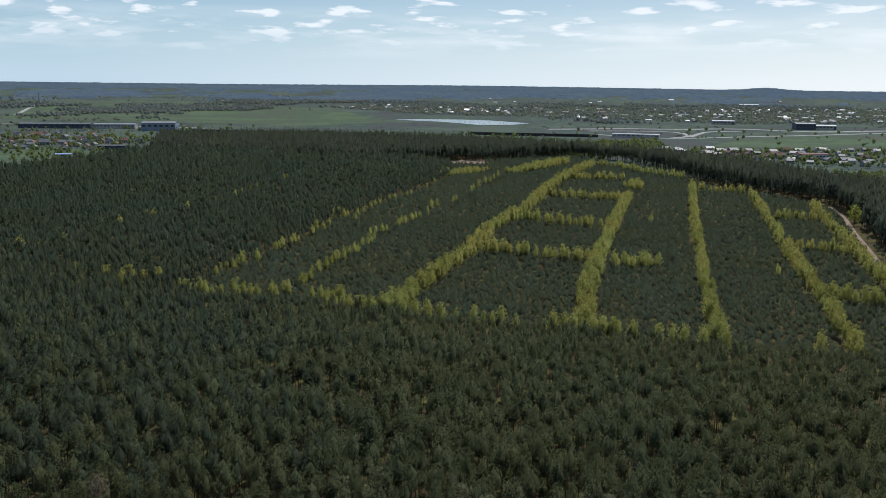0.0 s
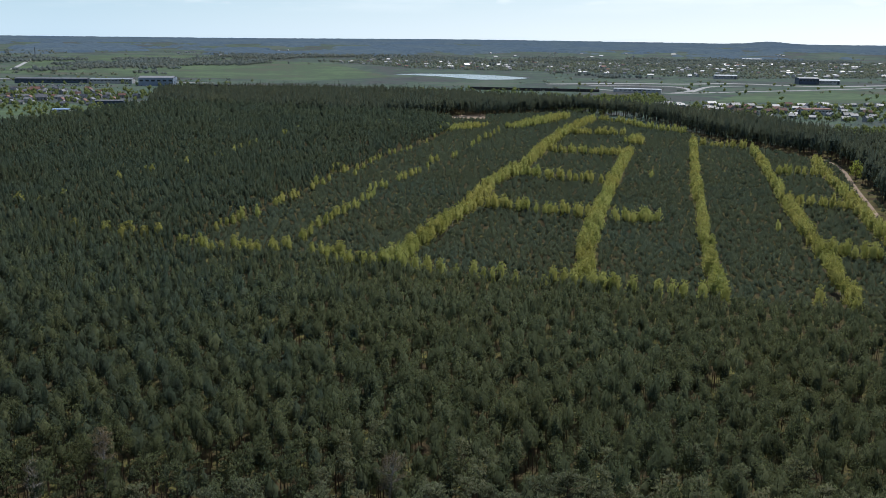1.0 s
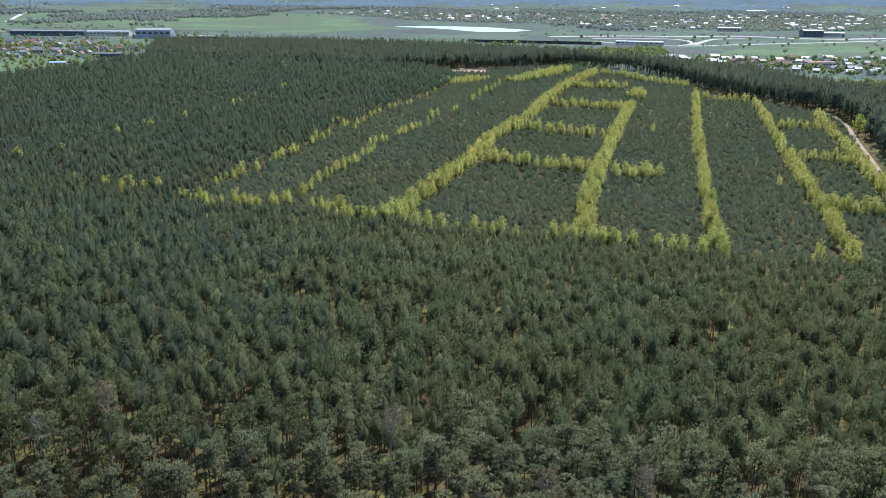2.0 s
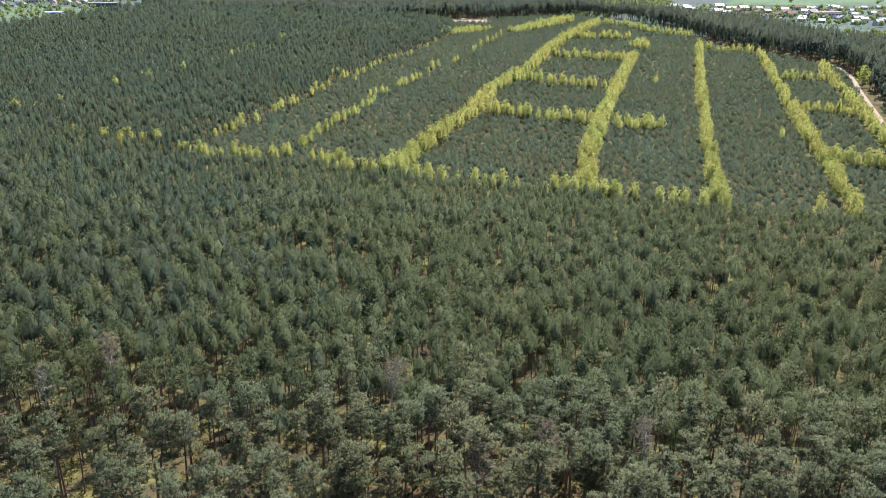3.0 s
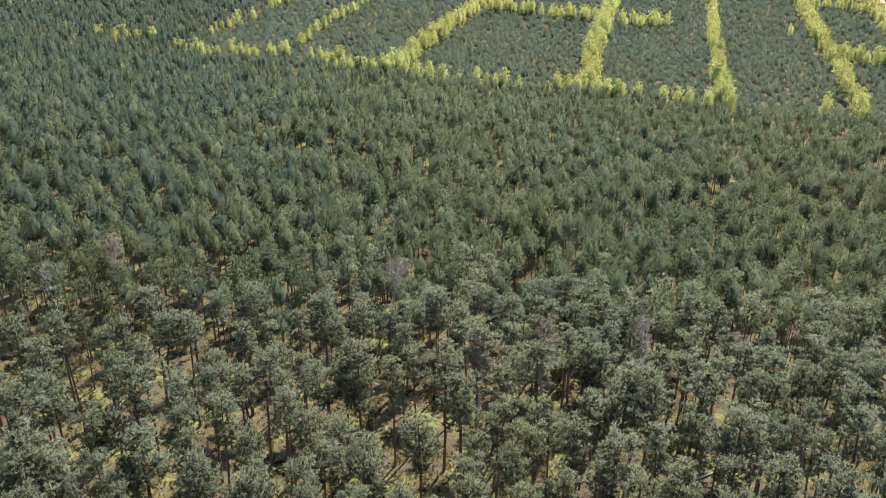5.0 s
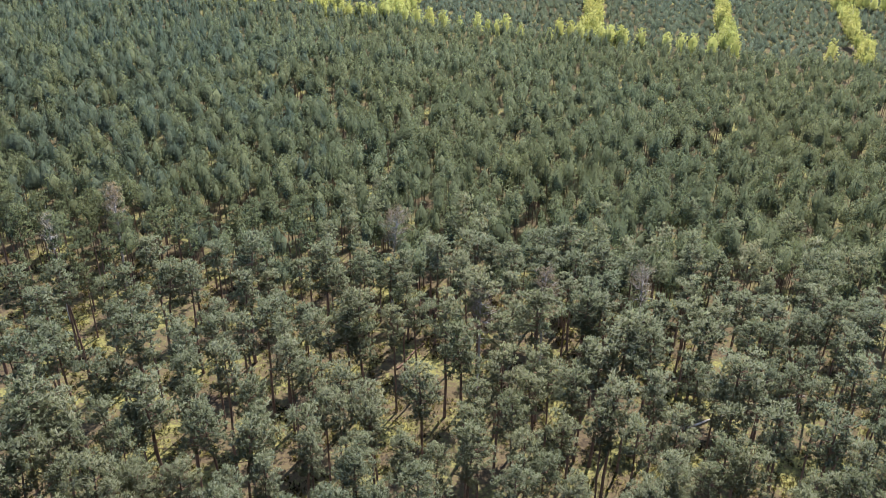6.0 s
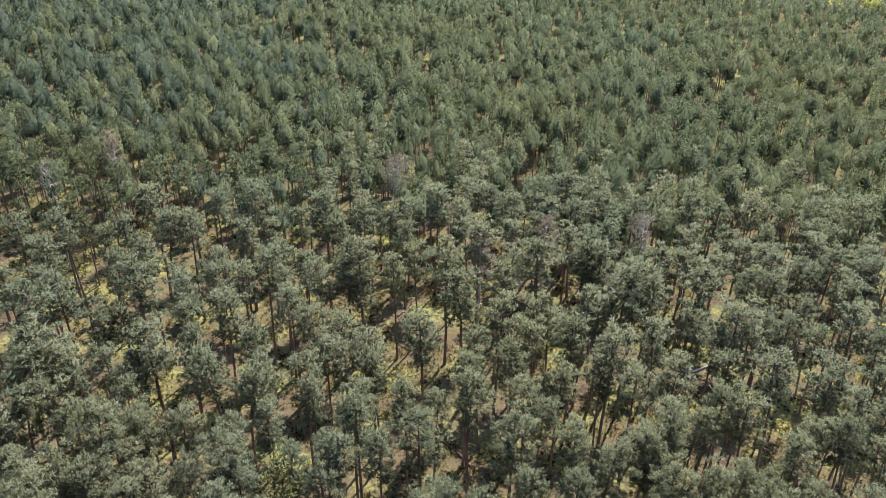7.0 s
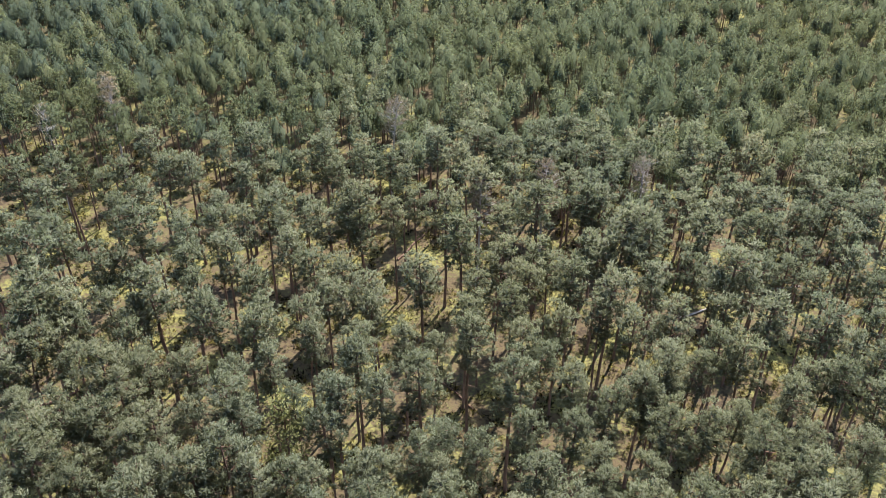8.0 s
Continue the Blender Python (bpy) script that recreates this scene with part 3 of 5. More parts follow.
# where the old pines of the foreground stand, and how wide their crowns are
OLD_PINES_A = [(-19.5, 41.8, 1.09), (5.4, 42.1, 1.10), (-14.3, 42.1, 1.10), (-34.0, 42.1, 1.10), (-29.6, 42.2, 1.10), (24.8, 42.3, 1.10), (-24.5, 42.5, 1.10), (1.1, 42.5, 1.10), (34.6, 42.6, 1.10), (15.2, 42.7, 1.10), (-3.8, 42.7, 1.10), (29.8, 42.8, 1.11), (10.3, 42.9, 1.11), (20.1, 43.0, 1.11), (-9.6, 43.0, 1.01), (-32.8, 46.3, 1.20), (-24.8, 46.5, 1.05), (-15.6, 46.5, 0.95), (39.1, 46.7, 1.05), (7.6, 46.9, 1.05), (27.7, 47.0, 0.96), (30.9, 47.1, 1.01), (-20.3, 47.1, 1.06), (-30.4, 47.4, 0.86), (13.4, 47.5, 0.74), (-10.3, 47.8, 0.76), (0.2, 47.9, 0.76), (-7.4, 47.9, 0.86), (-13.2, 48.1, 0.74), (34.6, 48.4, 0.74), (-5.1, 48.5, 0.87), (-23.1, 48.7, 0.97), (-1.8, 48.9, 0.97)]
OLD_PINES_B = [(17.5, 49.0, 0.77), (25.2, 49.0, 0.77), (3.0, 49.2, 0.87), (-17.5, 49.4, 1.08), (-29.4, 49.6, 0.77), (28.0, 49.6, 0.98), (12.8, 49.6, 0.74), (-39.8, 49.8, 1.19), (-34.5, 50.7, 1.15), (-26.7, 50.9, 0.89), (-30.8, 51.4, 0.89), (7.5, 51.9, 0.90), (19.8, 52.1, 1.01), (11.5, 52.2, 0.85), (36.8, 52.3, 0.90), (-0.9, 52.4, 0.90), (23.5, 52.7, 0.91), (-17.3, 52.8, 0.91), (31.3, 53.0, 0.74), (33.3, 53.0, 0.74), (-9.9, 53.1, 0.74), (-29.7, 53.4, 1.07), (28.5, 53.6, 0.74), (41.9, 53.7, 1.02), (-21.7, 54.0, 0.74), (-25.6, 54.0, 0.92), (-33.5, 54.2, 0.92), (-18.9, 54.2, 1.14), (-38.2, 55.1, 0.81), (-9.1, 55.5, 0.93), (14.5, 55.8, 0.93), (31.5, 56.0, 0.94)]
OLD_PINES_C = [(19.3, 56.2, 0.74), (-5.1, 56.2, 0.94), (27.4, 56.3, 0.74), (-28.8, 56.6, 0.94), (-13.0, 57.2, 0.74), (-1.2, 57.7, 1.06), (6.8, 57.8, 1.06), (41.1, 57.9, 0.74), (21.6, 58.4, 0.74), (19.0, 58.6, 0.96), (-42.9, 58.6, 1.18), (-40.4, 59.0, 0.74), (12.6, 59.1, 0.85), (-31.6, 59.4, 1.08), (-10.9, 59.4, 0.74), (-19.1, 59.4, 0.85), (38.3, 59.5, 0.85), (-7.4, 59.7, 1.08), (-24.1, 60.1, 0.85), (-16.4, 60.5, 0.86), (-27.5, 60.8, 0.86), (34.8, 60.8, 0.74), (37.0, 60.8, 0.74), (-35.3, 61.0, 0.74), (-39.3, 61.0, 0.98), (24.1, 61.4, 0.74), (21.9, 61.5, 1.10), (9.3, 62.0, 0.87), (29.3, 62.3, 0.74), (46.3, 62.6, 0.99), (2.8, 62.7, 1.06), (39.8, 63.2, 0.88), (-30.4, 63.3, 0.88)]
OLD_PINES_D = [(-0.8, 63.4, 0.74), (-37.1, 63.6, 0.88), (26.9, 63.8, 0.74), (43.1, 63.9, 0.76), (-8.6, 64.4, 0.83), (-3.3, 64.5, 0.83), (-12.3, 64.7, 0.77), (-40.6, 65.2, 1.14), (8.5, 65.4, 0.90), (-19.3, 65.8, 0.77), (33.4, 66.2, 1.03), (-36.1, 66.8, 0.78), (19.4, 66.8, 0.91), (-22.2, 67.1, 1.03), (38.8, 67.1, 1.04), (-38.3, 67.6, 1.04), (23.0, 67.7, 0.91), (44.1, 67.9, 0.79), (-13.5, 68.0, 0.92), (-18.0, 68.2, 0.74), (12.2, 68.3, 0.79), (-48.1, 68.4, 1.17), (16.3, 68.4, 0.79), (-41.1, 68.5, 1.30), (-30.8, 68.5, 0.79), (29.4, 68.6, 0.79), (7.6, 69.0, 0.74), (-34.0, 69.3, 0.80), (2.6, 69.5, 0.80), (-10.6, 69.7, 0.80), (-6.5, 69.7, 0.80), (-29.5, 69.9, 1.25), (17.7, 71.5, 1.07)]
OLD_PINES_E = [(49.3, 71.5, 0.95), (-7.1, 71.5, 0.94), (-26.4, 72.1, 0.82), (-12.1, 72.4, 0.74), (13.8, 72.7, 0.95), (-1.8, 72.9, 1.09), (4.2, 73.0, 0.82), (-20.6, 73.1, 0.82), (29.1, 73.4, 0.83), (32.8, 73.4, 0.83), (40.3, 73.7, 0.74), (23.0, 73.8, 0.96), (47.0, 73.8, 0.74), (30.6, 73.9, 1.23), (-43.9, 74.1, 1.23), (9.2, 74.5, 0.83), (-23.3, 75.4, 1.04), (44.6, 75.5, 1.11), (-10.6, 76.0, 0.84), (-37.1, 76.1, 0.91), (-27.9, 76.2, 0.91), (27.7, 76.6, 0.85), (35.5, 76.8, 0.85), (6.2, 76.8, 0.99), (-14.4, 76.9, 0.85), (-34.3, 77.4, 0.74), (20.7, 77.5, 0.86), (38.4, 77.6, 0.74), (12.0, 78.2, 0.74), (17.5, 78.4, 1.00), (10.4, 78.8, 0.86), (-16.5, 78.9, 0.86), (2.4, 79.1, 1.28)]
OLD_PINES_F = [(15.9, 79.4, 0.87), (-41.9, 79.5, 1.01), (50.1, 79.9, 0.74), (24.3, 80.0, 1.15), (-34.0, 80.1, 1.15), (-52.7, 80.3, 1.15), (-28.4, 80.7, 0.88), (41.4, 80.8, 0.74), (20.4, 81.5, 1.17), (28.8, 81.6, 1.17), (54.3, 82.1, 1.03), (-45.1, 82.6, 0.89), (-23.0, 82.9, 0.89), (6.5, 83.4, 0.90), (-14.2, 83.6, 0.90), (38.5, 84.0, 0.90), (47.5, 84.1, 0.90), (-50.5, 84.1, 0.75), (-18.0, 84.1, 0.75), (-9.4, 84.3, 0.75), (35.7, 84.5, 0.90), (-30.7, 84.5, 0.76), (-26.6, 84.5, 0.83), (-46.5, 85.7, 1.13), (11.8, 86.1, 1.21), (51.3, 86.4, 0.92), (-11.2, 86.4, 0.92), (0.5, 87.1, 1.07), (-21.1, 87.4, 0.92), (45.2, 87.5, 0.77), (-39.6, 87.7, 0.77), (-5.6, 88.0, 0.74), (-9.6, 88.1, 1.08)]
OLD_PINES_G = [(-16.2, 88.1, 0.78), (39.9, 88.4, 1.08), (17.0, 88.6, 0.93), (-35.7, 88.9, 0.93), (33.1, 88.9, 0.93), (19.1, 89.2, 0.94), (26.0, 89.4, 0.94), (22.7, 89.4, 0.78), (-26.4, 89.5, 0.74), (43.5, 89.5, 0.74), (-19.5, 89.6, 0.74), (47.4, 89.7, 0.94), (8.6, 90.3, 0.79), (37.3, 90.8, 0.95), (52.0, 91.0, 0.95), (-3.3, 91.2, 0.74), (30.7, 91.3, 0.80), (45.4, 92.1, 0.96), (17.4, 92.2, 0.96), (4.7, 92.5, 1.19), (-24.9, 93.3, 0.89), (-39.5, 93.6, 0.97), (-53.4, 94.0, 0.97), (-47.0, 94.1, 0.97), (-42.8, 94.3, 0.74), (59.2, 94.8, 0.98), (-35.2, 95.0, 0.97), (-58.5, 95.1, 1.13), (35.7, 95.1, 0.90), (-32.1, 95.7, 0.98), (21.4, 96.1, 0.98), (-12.5, 96.2, 0.82), (-4.9, 96.4, 0.74)]
OLD_PINES_H = [(8.6, 96.6, 0.75), (16.2, 96.7, 0.83), (53.0, 96.8, 0.83), (31.9, 97.0, 0.83), (49.6, 97.2, 0.99), (-22.5, 97.4, 0.74), (43.2, 97.9, 0.75), (-25.6, 98.2, 1.24), (-15.2, 98.5, 1.16), (-49.8, 98.5, 1.16), (47.8, 98.6, 0.84), (56.7, 98.8, 0.84), (13.0, 99.1, 1.16), (-55.2, 100.1, 0.84), (-9.9, 100.2, 0.85), (3.5, 100.4, 0.93), (-38.1, 100.9, 1.10), (-19.0, 101.1, 0.74), (-7.0, 101.8, 0.77), (-30.4, 101.9, 0.86), (17.8, 102.0, 1.02), (20.8, 102.1, 1.02), (25.3, 102.2, 1.02), (-1.0, 102.4, 1.03), (45.0, 102.6, 1.03), (9.6, 102.6, 1.03), (33.0, 103.0, 1.03), (36.9, 103.2, 0.95), (41.4, 103.2, 1.03), (49.0, 103.3, 1.03), (53.6, 103.4, 1.03), (-49.2, 103.8, 0.78), (-4.8, 104.0, 0.78)]
OLD_PINES_I = [(57.7, 104.2, 1.04), (30.4, 106.0, 0.88), (-58.4, 107.0, 1.06), (-44.3, 107.4, 0.97), (-35.3, 107.5, 1.06), (17.6, 107.6, 1.23), (6.8, 107.8, 0.74), (13.8, 108.5, 1.07), (-31.3, 108.6, 0.89), (22.1, 108.7, 1.07), (-16.0, 108.9, 0.90), (-1.8, 109.3, 0.81), (4.9, 109.3, 0.90), (-25.3, 109.5, 0.74), (-28.5, 110.2, 0.90), (-52.0, 110.5, 0.90), (-12.2, 110.5, 0.91), (-48.1, 110.6, 0.91), (-19.5, 111.2, 0.91), (30.2, 111.4, 0.91), (2.1, 111.6, 0.91), (27.2, 113.0, 0.92), (-4.8, 113.3, 0.74), (9.9, 113.6, 0.74), (-41.2, 114.8, 0.93), (-28.5, 116.7, 0.94), (-17.7, 117.0, 0.94), (1.3, 117.4, 0.95), (-35.3, 117.5, 0.95), (-22.1, 118.6, 0.95), (-60.8, 118.8, 0.86)]
OLD_PINES_J = [(-13.8, 118.9, 0.86), (-5.4, 120.8, 0.96), (8.2, 122.1, 0.88), (-45.1, 122.7, 0.88), (-40.0, 122.9, 0.88), (-10.7, 123.5, 0.88), (-27.4, 125.0, 0.89), (-48.5, 125.5, 0.89), (-60.1, 126.2, 0.90), (-33.9, 126.8, 0.90), (-56.2, 127.4, 0.81)]
OLD_PINES = OLD_PINES_A + OLD_PINES_B + OLD_PINES_C + OLD_PINES_D + OLD_PINES_E + OLD_PINES_F + OLD_PINES_G + OLD_PINES_H + OLD_PINES_I + OLD_PINES_J


def plant_old_pines():
    rng = np.random.default_rng(11)
    kinds = []
    for s in range(12):
        trunk, limbs, leaves = pine_old(100 + s, s < 7)
        root = tagged(new("pine_tree"), "old Scots pine with bare reddish trunk and clumpy grey-green crown", "tree", "old pines of the foreground")
        part("trunk", mesh_of("trunk", *join([trunk, limbs]), [M_BARK], smooth=True), root)
        part("crown", mesh_of("crown", *leaves, [M_PINE]), root)
        thin = rng.uniform(0, 1, len(leaves[1])) < (0.12 if s < 7 else 0.28)
        tufts = leaves[0][leaves[1]][thin]
        centre = tufts[:, :, :3].mean(1, keepdims=True)
        tufts[:, :, :3] = centre + (tufts[:, :, :3] - centre) * (2.2 if s < 7 else 1.5)
        large = tufts.reshape(-1, 6)
        kinds.append((root, flat_tree(limb([(0, 0, -0.2), (0, 0, 14)], [0.2, 0.07], 4), (large, np.arange(len(large)).reshape(-1, 3)))))
    known = np.array(OLD_PINES)
    x, y = scatter(rng, (-150, 36, 150, 160), 3.7, 0.48)
    keep = (y < along(OLD_EDGE, x) + rng.normal(-3, 9, len(x))) & (np.abs(x) < VIEW * y + 12)
    gap = np.min(np.hypot(x[:, None] - known[:, 0], y[:, None] - known[:, 1]), axis=1)
    mapped = (y > 40) & (y < np.interp(x, [-10, 40], [116, 104])) & (np.abs(x) < 0.406 * y + 20)
    keep &= ~mapped & (gap > 2.6) & (np.hypot(x - GAP[0], y - GAP[1]) > 6)
    wide = np.concatenate([known[:, 2], rng.uniform(0.8, 1.1, keep.sum())])
    x, y = np.concatenate([known[:, 0], x[keep]]), np.concatenate([known[:, 1], y[keep]])
    order = np.argsort(np.hypot(x, y))
    x, y, wide = x[order], y[order], wide[order]
    low = np.interp(along(OLD_EDGE, x) - y, [-10, 30], [0.76, 1.0])
    used = set()
    for i in range(min(300, len(x))):
        root = kinds[int(rng.integers(0, 7) if i < 120 else rng.integers(7, 12))][0]
        s = wide[i] * 1.08
        m = pose(x[i], y[i], 0, 0, 0, rng.uniform(0, 360)) @ Matrix.Diagonal((s * rng.uniform(0.94, 1.06), s * rng.uniform(0.94, 1.06), (0.6 + 0.4 * s) * low[i], 1))
        if root.name in used:
            copy_thing(root, m)
        else:
            root.matrix_basis = pose(x[i], y[i], 0, 0, 0, 40 * len(used))
            used.add(root.name)
    x, y, wide, low = x[300:], y[300:], wide[300:], low[300:]
    # left of x = -18 the stand takes the darker needle colour
    for mine, mat, label in ((x > -18, M_PINE_STAND, "old Scots pines behind the foreground trees"), (x <= -18, M_MID, "dark old Scots pines behind the foreground trees")):
        stand("pine_stand", rng, [k[1] for k in kinds], x[mine], y[mine], x[mine] * 0, (wide * low)[mine], [M_BARK, mat], label, "trees")


M_DRY = leaf_material("dry_pine_needles", [(0.0, (0.12, 0.10, 0.075)), (0.5, (0.185, 0.155, 0.115)), (1.0, (0.26, 0.22, 0.165))], 0.4, single=True, speckle=0.3)


def dead_pine(seed, x, y, share, label):
    """A dying old pine: grey bare limbs and twigs, a thin crown of dry needles."""
    rng = np.random.default_rng(seed)
    trunk, limbs, leaves = pine_old(seed, True)
    keep = rng.uniform(0, 1, len(leaves[1])) < share
    twigs = []
    tips = leaves[0][leaves[1][:, 0]][::60, :3]
    for p in tips:
        inner = np.array([p[0] * 0.55, p[1] * 0.55, p[2] - 0.7])
        twigs.append(limb([inner, p + rng.normal(0, 0.25, 3)], [0.03, 0.008], 3))
    root = tagged(new("dead_pine_tree"), label, "tree", "dying pines among the old ones")
    part("trunk", mesh_of("trunk", *join([trunk, limbs] + twigs), [M_GREYWOOD], smooth=True), root, "pale grey trunk with bare limbs")
    part("crown", mesh_of("crown", leaves[0][leaves[1][keep]].reshape(-1, 6), np.arange(keep.sum() * 3).reshape(-1, 3), [M_DRY]), root, "thin dry brown needles")
    root.matrix_basis = pose(x, y, 0, 0, 0, seed * 50)


plant_old_pines()
dead_pine(131, -49.5, 117.8, 0.35, "dying pine with grey-brown twigs and dry needles")
dead_pine(132, -7.5, 112.5, 0.3, "dying pine with reddish dry needles among old pines")
dead_pine(133, -54.5, 107.6, 0.06, "bare dead pine with pale twisted limbs")
dead_pine(134, 13.0, 94.3, 0.3, "dying pine with reddish dry needles among old pines")
dead_pine(135, 25.9, 96.7, 0.14, "nearly bare dead pine with pale limbs")
dead_pine(136, 4.7, 90.6, 0.2, "dying pine with thin dry needles and bare twigs")


def in_view(x, y, margin=12):
    return np.abs(x) < VIEW * y + margin


# ---- the birch rows ----
# name: line, width, share of places taken
S1 = [(-17, 271), (-5, 318), (11, 373), (24, 438), (47, 506), (73, 614), (96, 699), (141, 832)]
S2 = [(41, 251), (50, 297), (65, 362), (86, 443), (111, 538), (118, 565)]
S3 = [(78, 236), (86, 274), (97, 318), (113, 379), (124, 427), (147, 514), (182, 644)]
S4 = [(112, 227), (120, 257), (130, 292), (136, 320), (152, 381), (179, 481), (208, 592)]
S5 = [(228, 542), (205, 462), (194, 423), (181, 380), (166, 325), (156, 290)]
BIRCH_ROWS = [
    (S1, 5.4, 1.0), (S2, 5.0, 1.0), (S3, 3.4, 1.0), (S4, 3.4, 1.0), (S5, 3.4, 1.0),
    ([(-40, 278), (-17, 272), (-6, 264)], 5.0, 0.9), ([(-6, 263), (8, 259), (22, 255)], 3.5, 0.75), ([(33, 254), (49, 245), (60, 241), (76, 236)], 3.2, 0.75),
    ([(19, 380), (62, 356)], 4.8, 1.0), ([(36, 476), (54, 468)], 5.5, 1.0), ([(58, 462), (86, 449)], 5.0, 1.0), ([(71, 579), (118, 562)], 5.5, 1.0),
    ([(92, 699), (140, 690)], 6.0, 1.0), ([(141, 832), (161, 797), (174, 743), (194, 710)], 5.0, 0.7), ([(73, 350), (84, 351)], 7.5, 1.0),
    ([(183, 625), (210, 603)], 4.0, 0.8), ([(188, 488), (208, 483)], 5.0, 0.95), ([(158, 393), (181, 383)], 4.5, 0.95), ([(134, 296), (152, 288)], 4.5, 1.0),
    ([(-59, 731), (-3, 727)], 5.0, 0.8), ([(136, 628), (142, 645)], 11.0, 1.0), ([(-3, 712), (16, 732), (33, 758)], 15.0, 0.8), ([(58, 742), (85, 785), (114, 845)], 14.0, 0.85), 
]
SINGLE_BIRCHES = [(130, 334), (112, 470), (252, 510), (30, 250), (104, 233), (132, 640)]
# loose lines of single birches: in the older forest, along its edge, through the young plots and at their foot
LEFT_BIRCHES = [(-178, 363), (-178, 366), (-172, 369), (-167, 382), (-136, 318), (-122, 310), (-121, 312), (-114, 305), (-114, 309), (-112, 309), (-106, 304), (-105, 306), (-103, 306), (-101, 305), (-101, 308), (-91, 297), (-89, 296), (-88, 297), (-85, 296), (-84, 298), (-82, 296), (-79, 293), (-160, 427), (-160, 431), (-155, 455), (-151, 453), (-141, 480), (-138, 492), (-139, 514), (-134, 515), (-132, 523), (-195, 763), (-182, 716), (-130, 546), (-129, 558), (-127, 577), (-125, 587), (-122, 619), (-118, 647), (-115, 647), (-111, 673), (-109, 687), (-104, 696), (-101, 716), (-99, 726), (-98, 742), (-141, 731), (-179, 754)]
FIRST_BIRCHES = [(-86, 326), (-86, 332), (-84, 335), (-82, 337), (-81, 342), (-80, 344), (-76, 354), (-73, 377), (-72, 380), (-71, 383), (-69, 393), (-68, 396), (-67, 401), (-63, 419), (-63, 432), (-60, 435), (-59, 451), (-60, 476), (-58, 482), (-54, 474), (-53, 481), (-47, 466), (-48, 488), (-45, 493), (-43, 515), (-41, 523), (-39, 531), (-38, 545), (-34, 554), (-31, 560), (-27, 569), (-24, 576), (-22, 586), (-12, 625), (-7, 656), (-72, 296), (-70, 294)]
SECOND_BIRCHES = [(-51, 311), (-50, 314), (-49, 318), (-50, 330), (-48, 332), (-46, 339), (-45, 348), (-44, 352), (-43, 355), (-41, 357), (-40, 368), (-38, 371), (-37, 374), (-36, 387), (-34, 391), (-33, 397), (-32, 402), (-35, 418), (-33, 425), (-30, 427), (-28, 429), (-23, 448), (-22, 454), (-20, 456), (-17, 466), (-15, 475), (-13, 479), (-9, 502), (-7, 517), (-4, 525), (6, 548), (8, 554), (19, 598), (21, 615), (25, 627), (31, 654), (35, 662), (39, 684), (44, 711)]
FOOT_BIRCHES = [(-76, 294), (-68, 293), (-65, 290), (-63, 291), (-59, 295), (-60, 302), (-57, 293), (-55, 298), (-53, 295), (-44, 289), (-41, 289), (-39, 291), (-37, 289), (-35, 288), (-34, 288)]


LEFT_LINE = [(-84, 290), (-86, 326), (-80, 344), (-73, 377), (-67, 401), (-61, 440), (-56, 480), (-43, 515), (-31, 560), (-12, 625), (-7, 656), (5, 700), (8, 790), (-87, 830)]


def left_of_plots(x, y):
    lx = np.interp(y, [p[1] for p in LEFT_LINE], [p[0] for p in LEFT_LINE])
    return x < lx


def near_line(line, x, y):
    """Distance of every point from a line of many legs."""
    best = np.full(len(x), 1e9)
    for (x0, y0), (x1, y1) in zip(line, line[1:]):
        dx, dy = x1 - x0, y1 - y0
        k = np.clip(((x - x0) * dx + (y - y0) * dy) / (dx * dx + dy * dy), 0, 1)
        best = np.minimum(best, np.hypot(x - x0 - k * dx, y - y0 - k * dy))
    return best


def birch_places(rng):
    xs, ys = [], []
    for line, width, share in BIRCH_ROWS:
        bx, by = zip(*line)
        x, y = scatter(rng, (min(bx) - 8, min(by) - 8, max(bx) + 8, max(by) + 8), 3.1, 0.45)
        gate = np.array([0.5 + 0.9 * noise.noise((a / 9, b / 14, 1.7)) for a, b in zip(x, y)])
        keep = (near_line(line, x, y) < width / 2) & ((rng.uniform(0, 1, len(x)) < 0.4 + share * 0.6) & (gate < share * 1.12))
        xs.append(x[keep]), ys.append(y[keep])
    sx, sy = zip(*(SINGLE_BIRCHES + LEFT_BIRCHES + FIRST_BIRCHES + SECOND_BIRCHES + FOOT_BIRCHES))
    xs.append(np.array(sx, float)), ys.append(np.array(sy, float))
    return np.concatenate(xs), np.concatenate(ys)


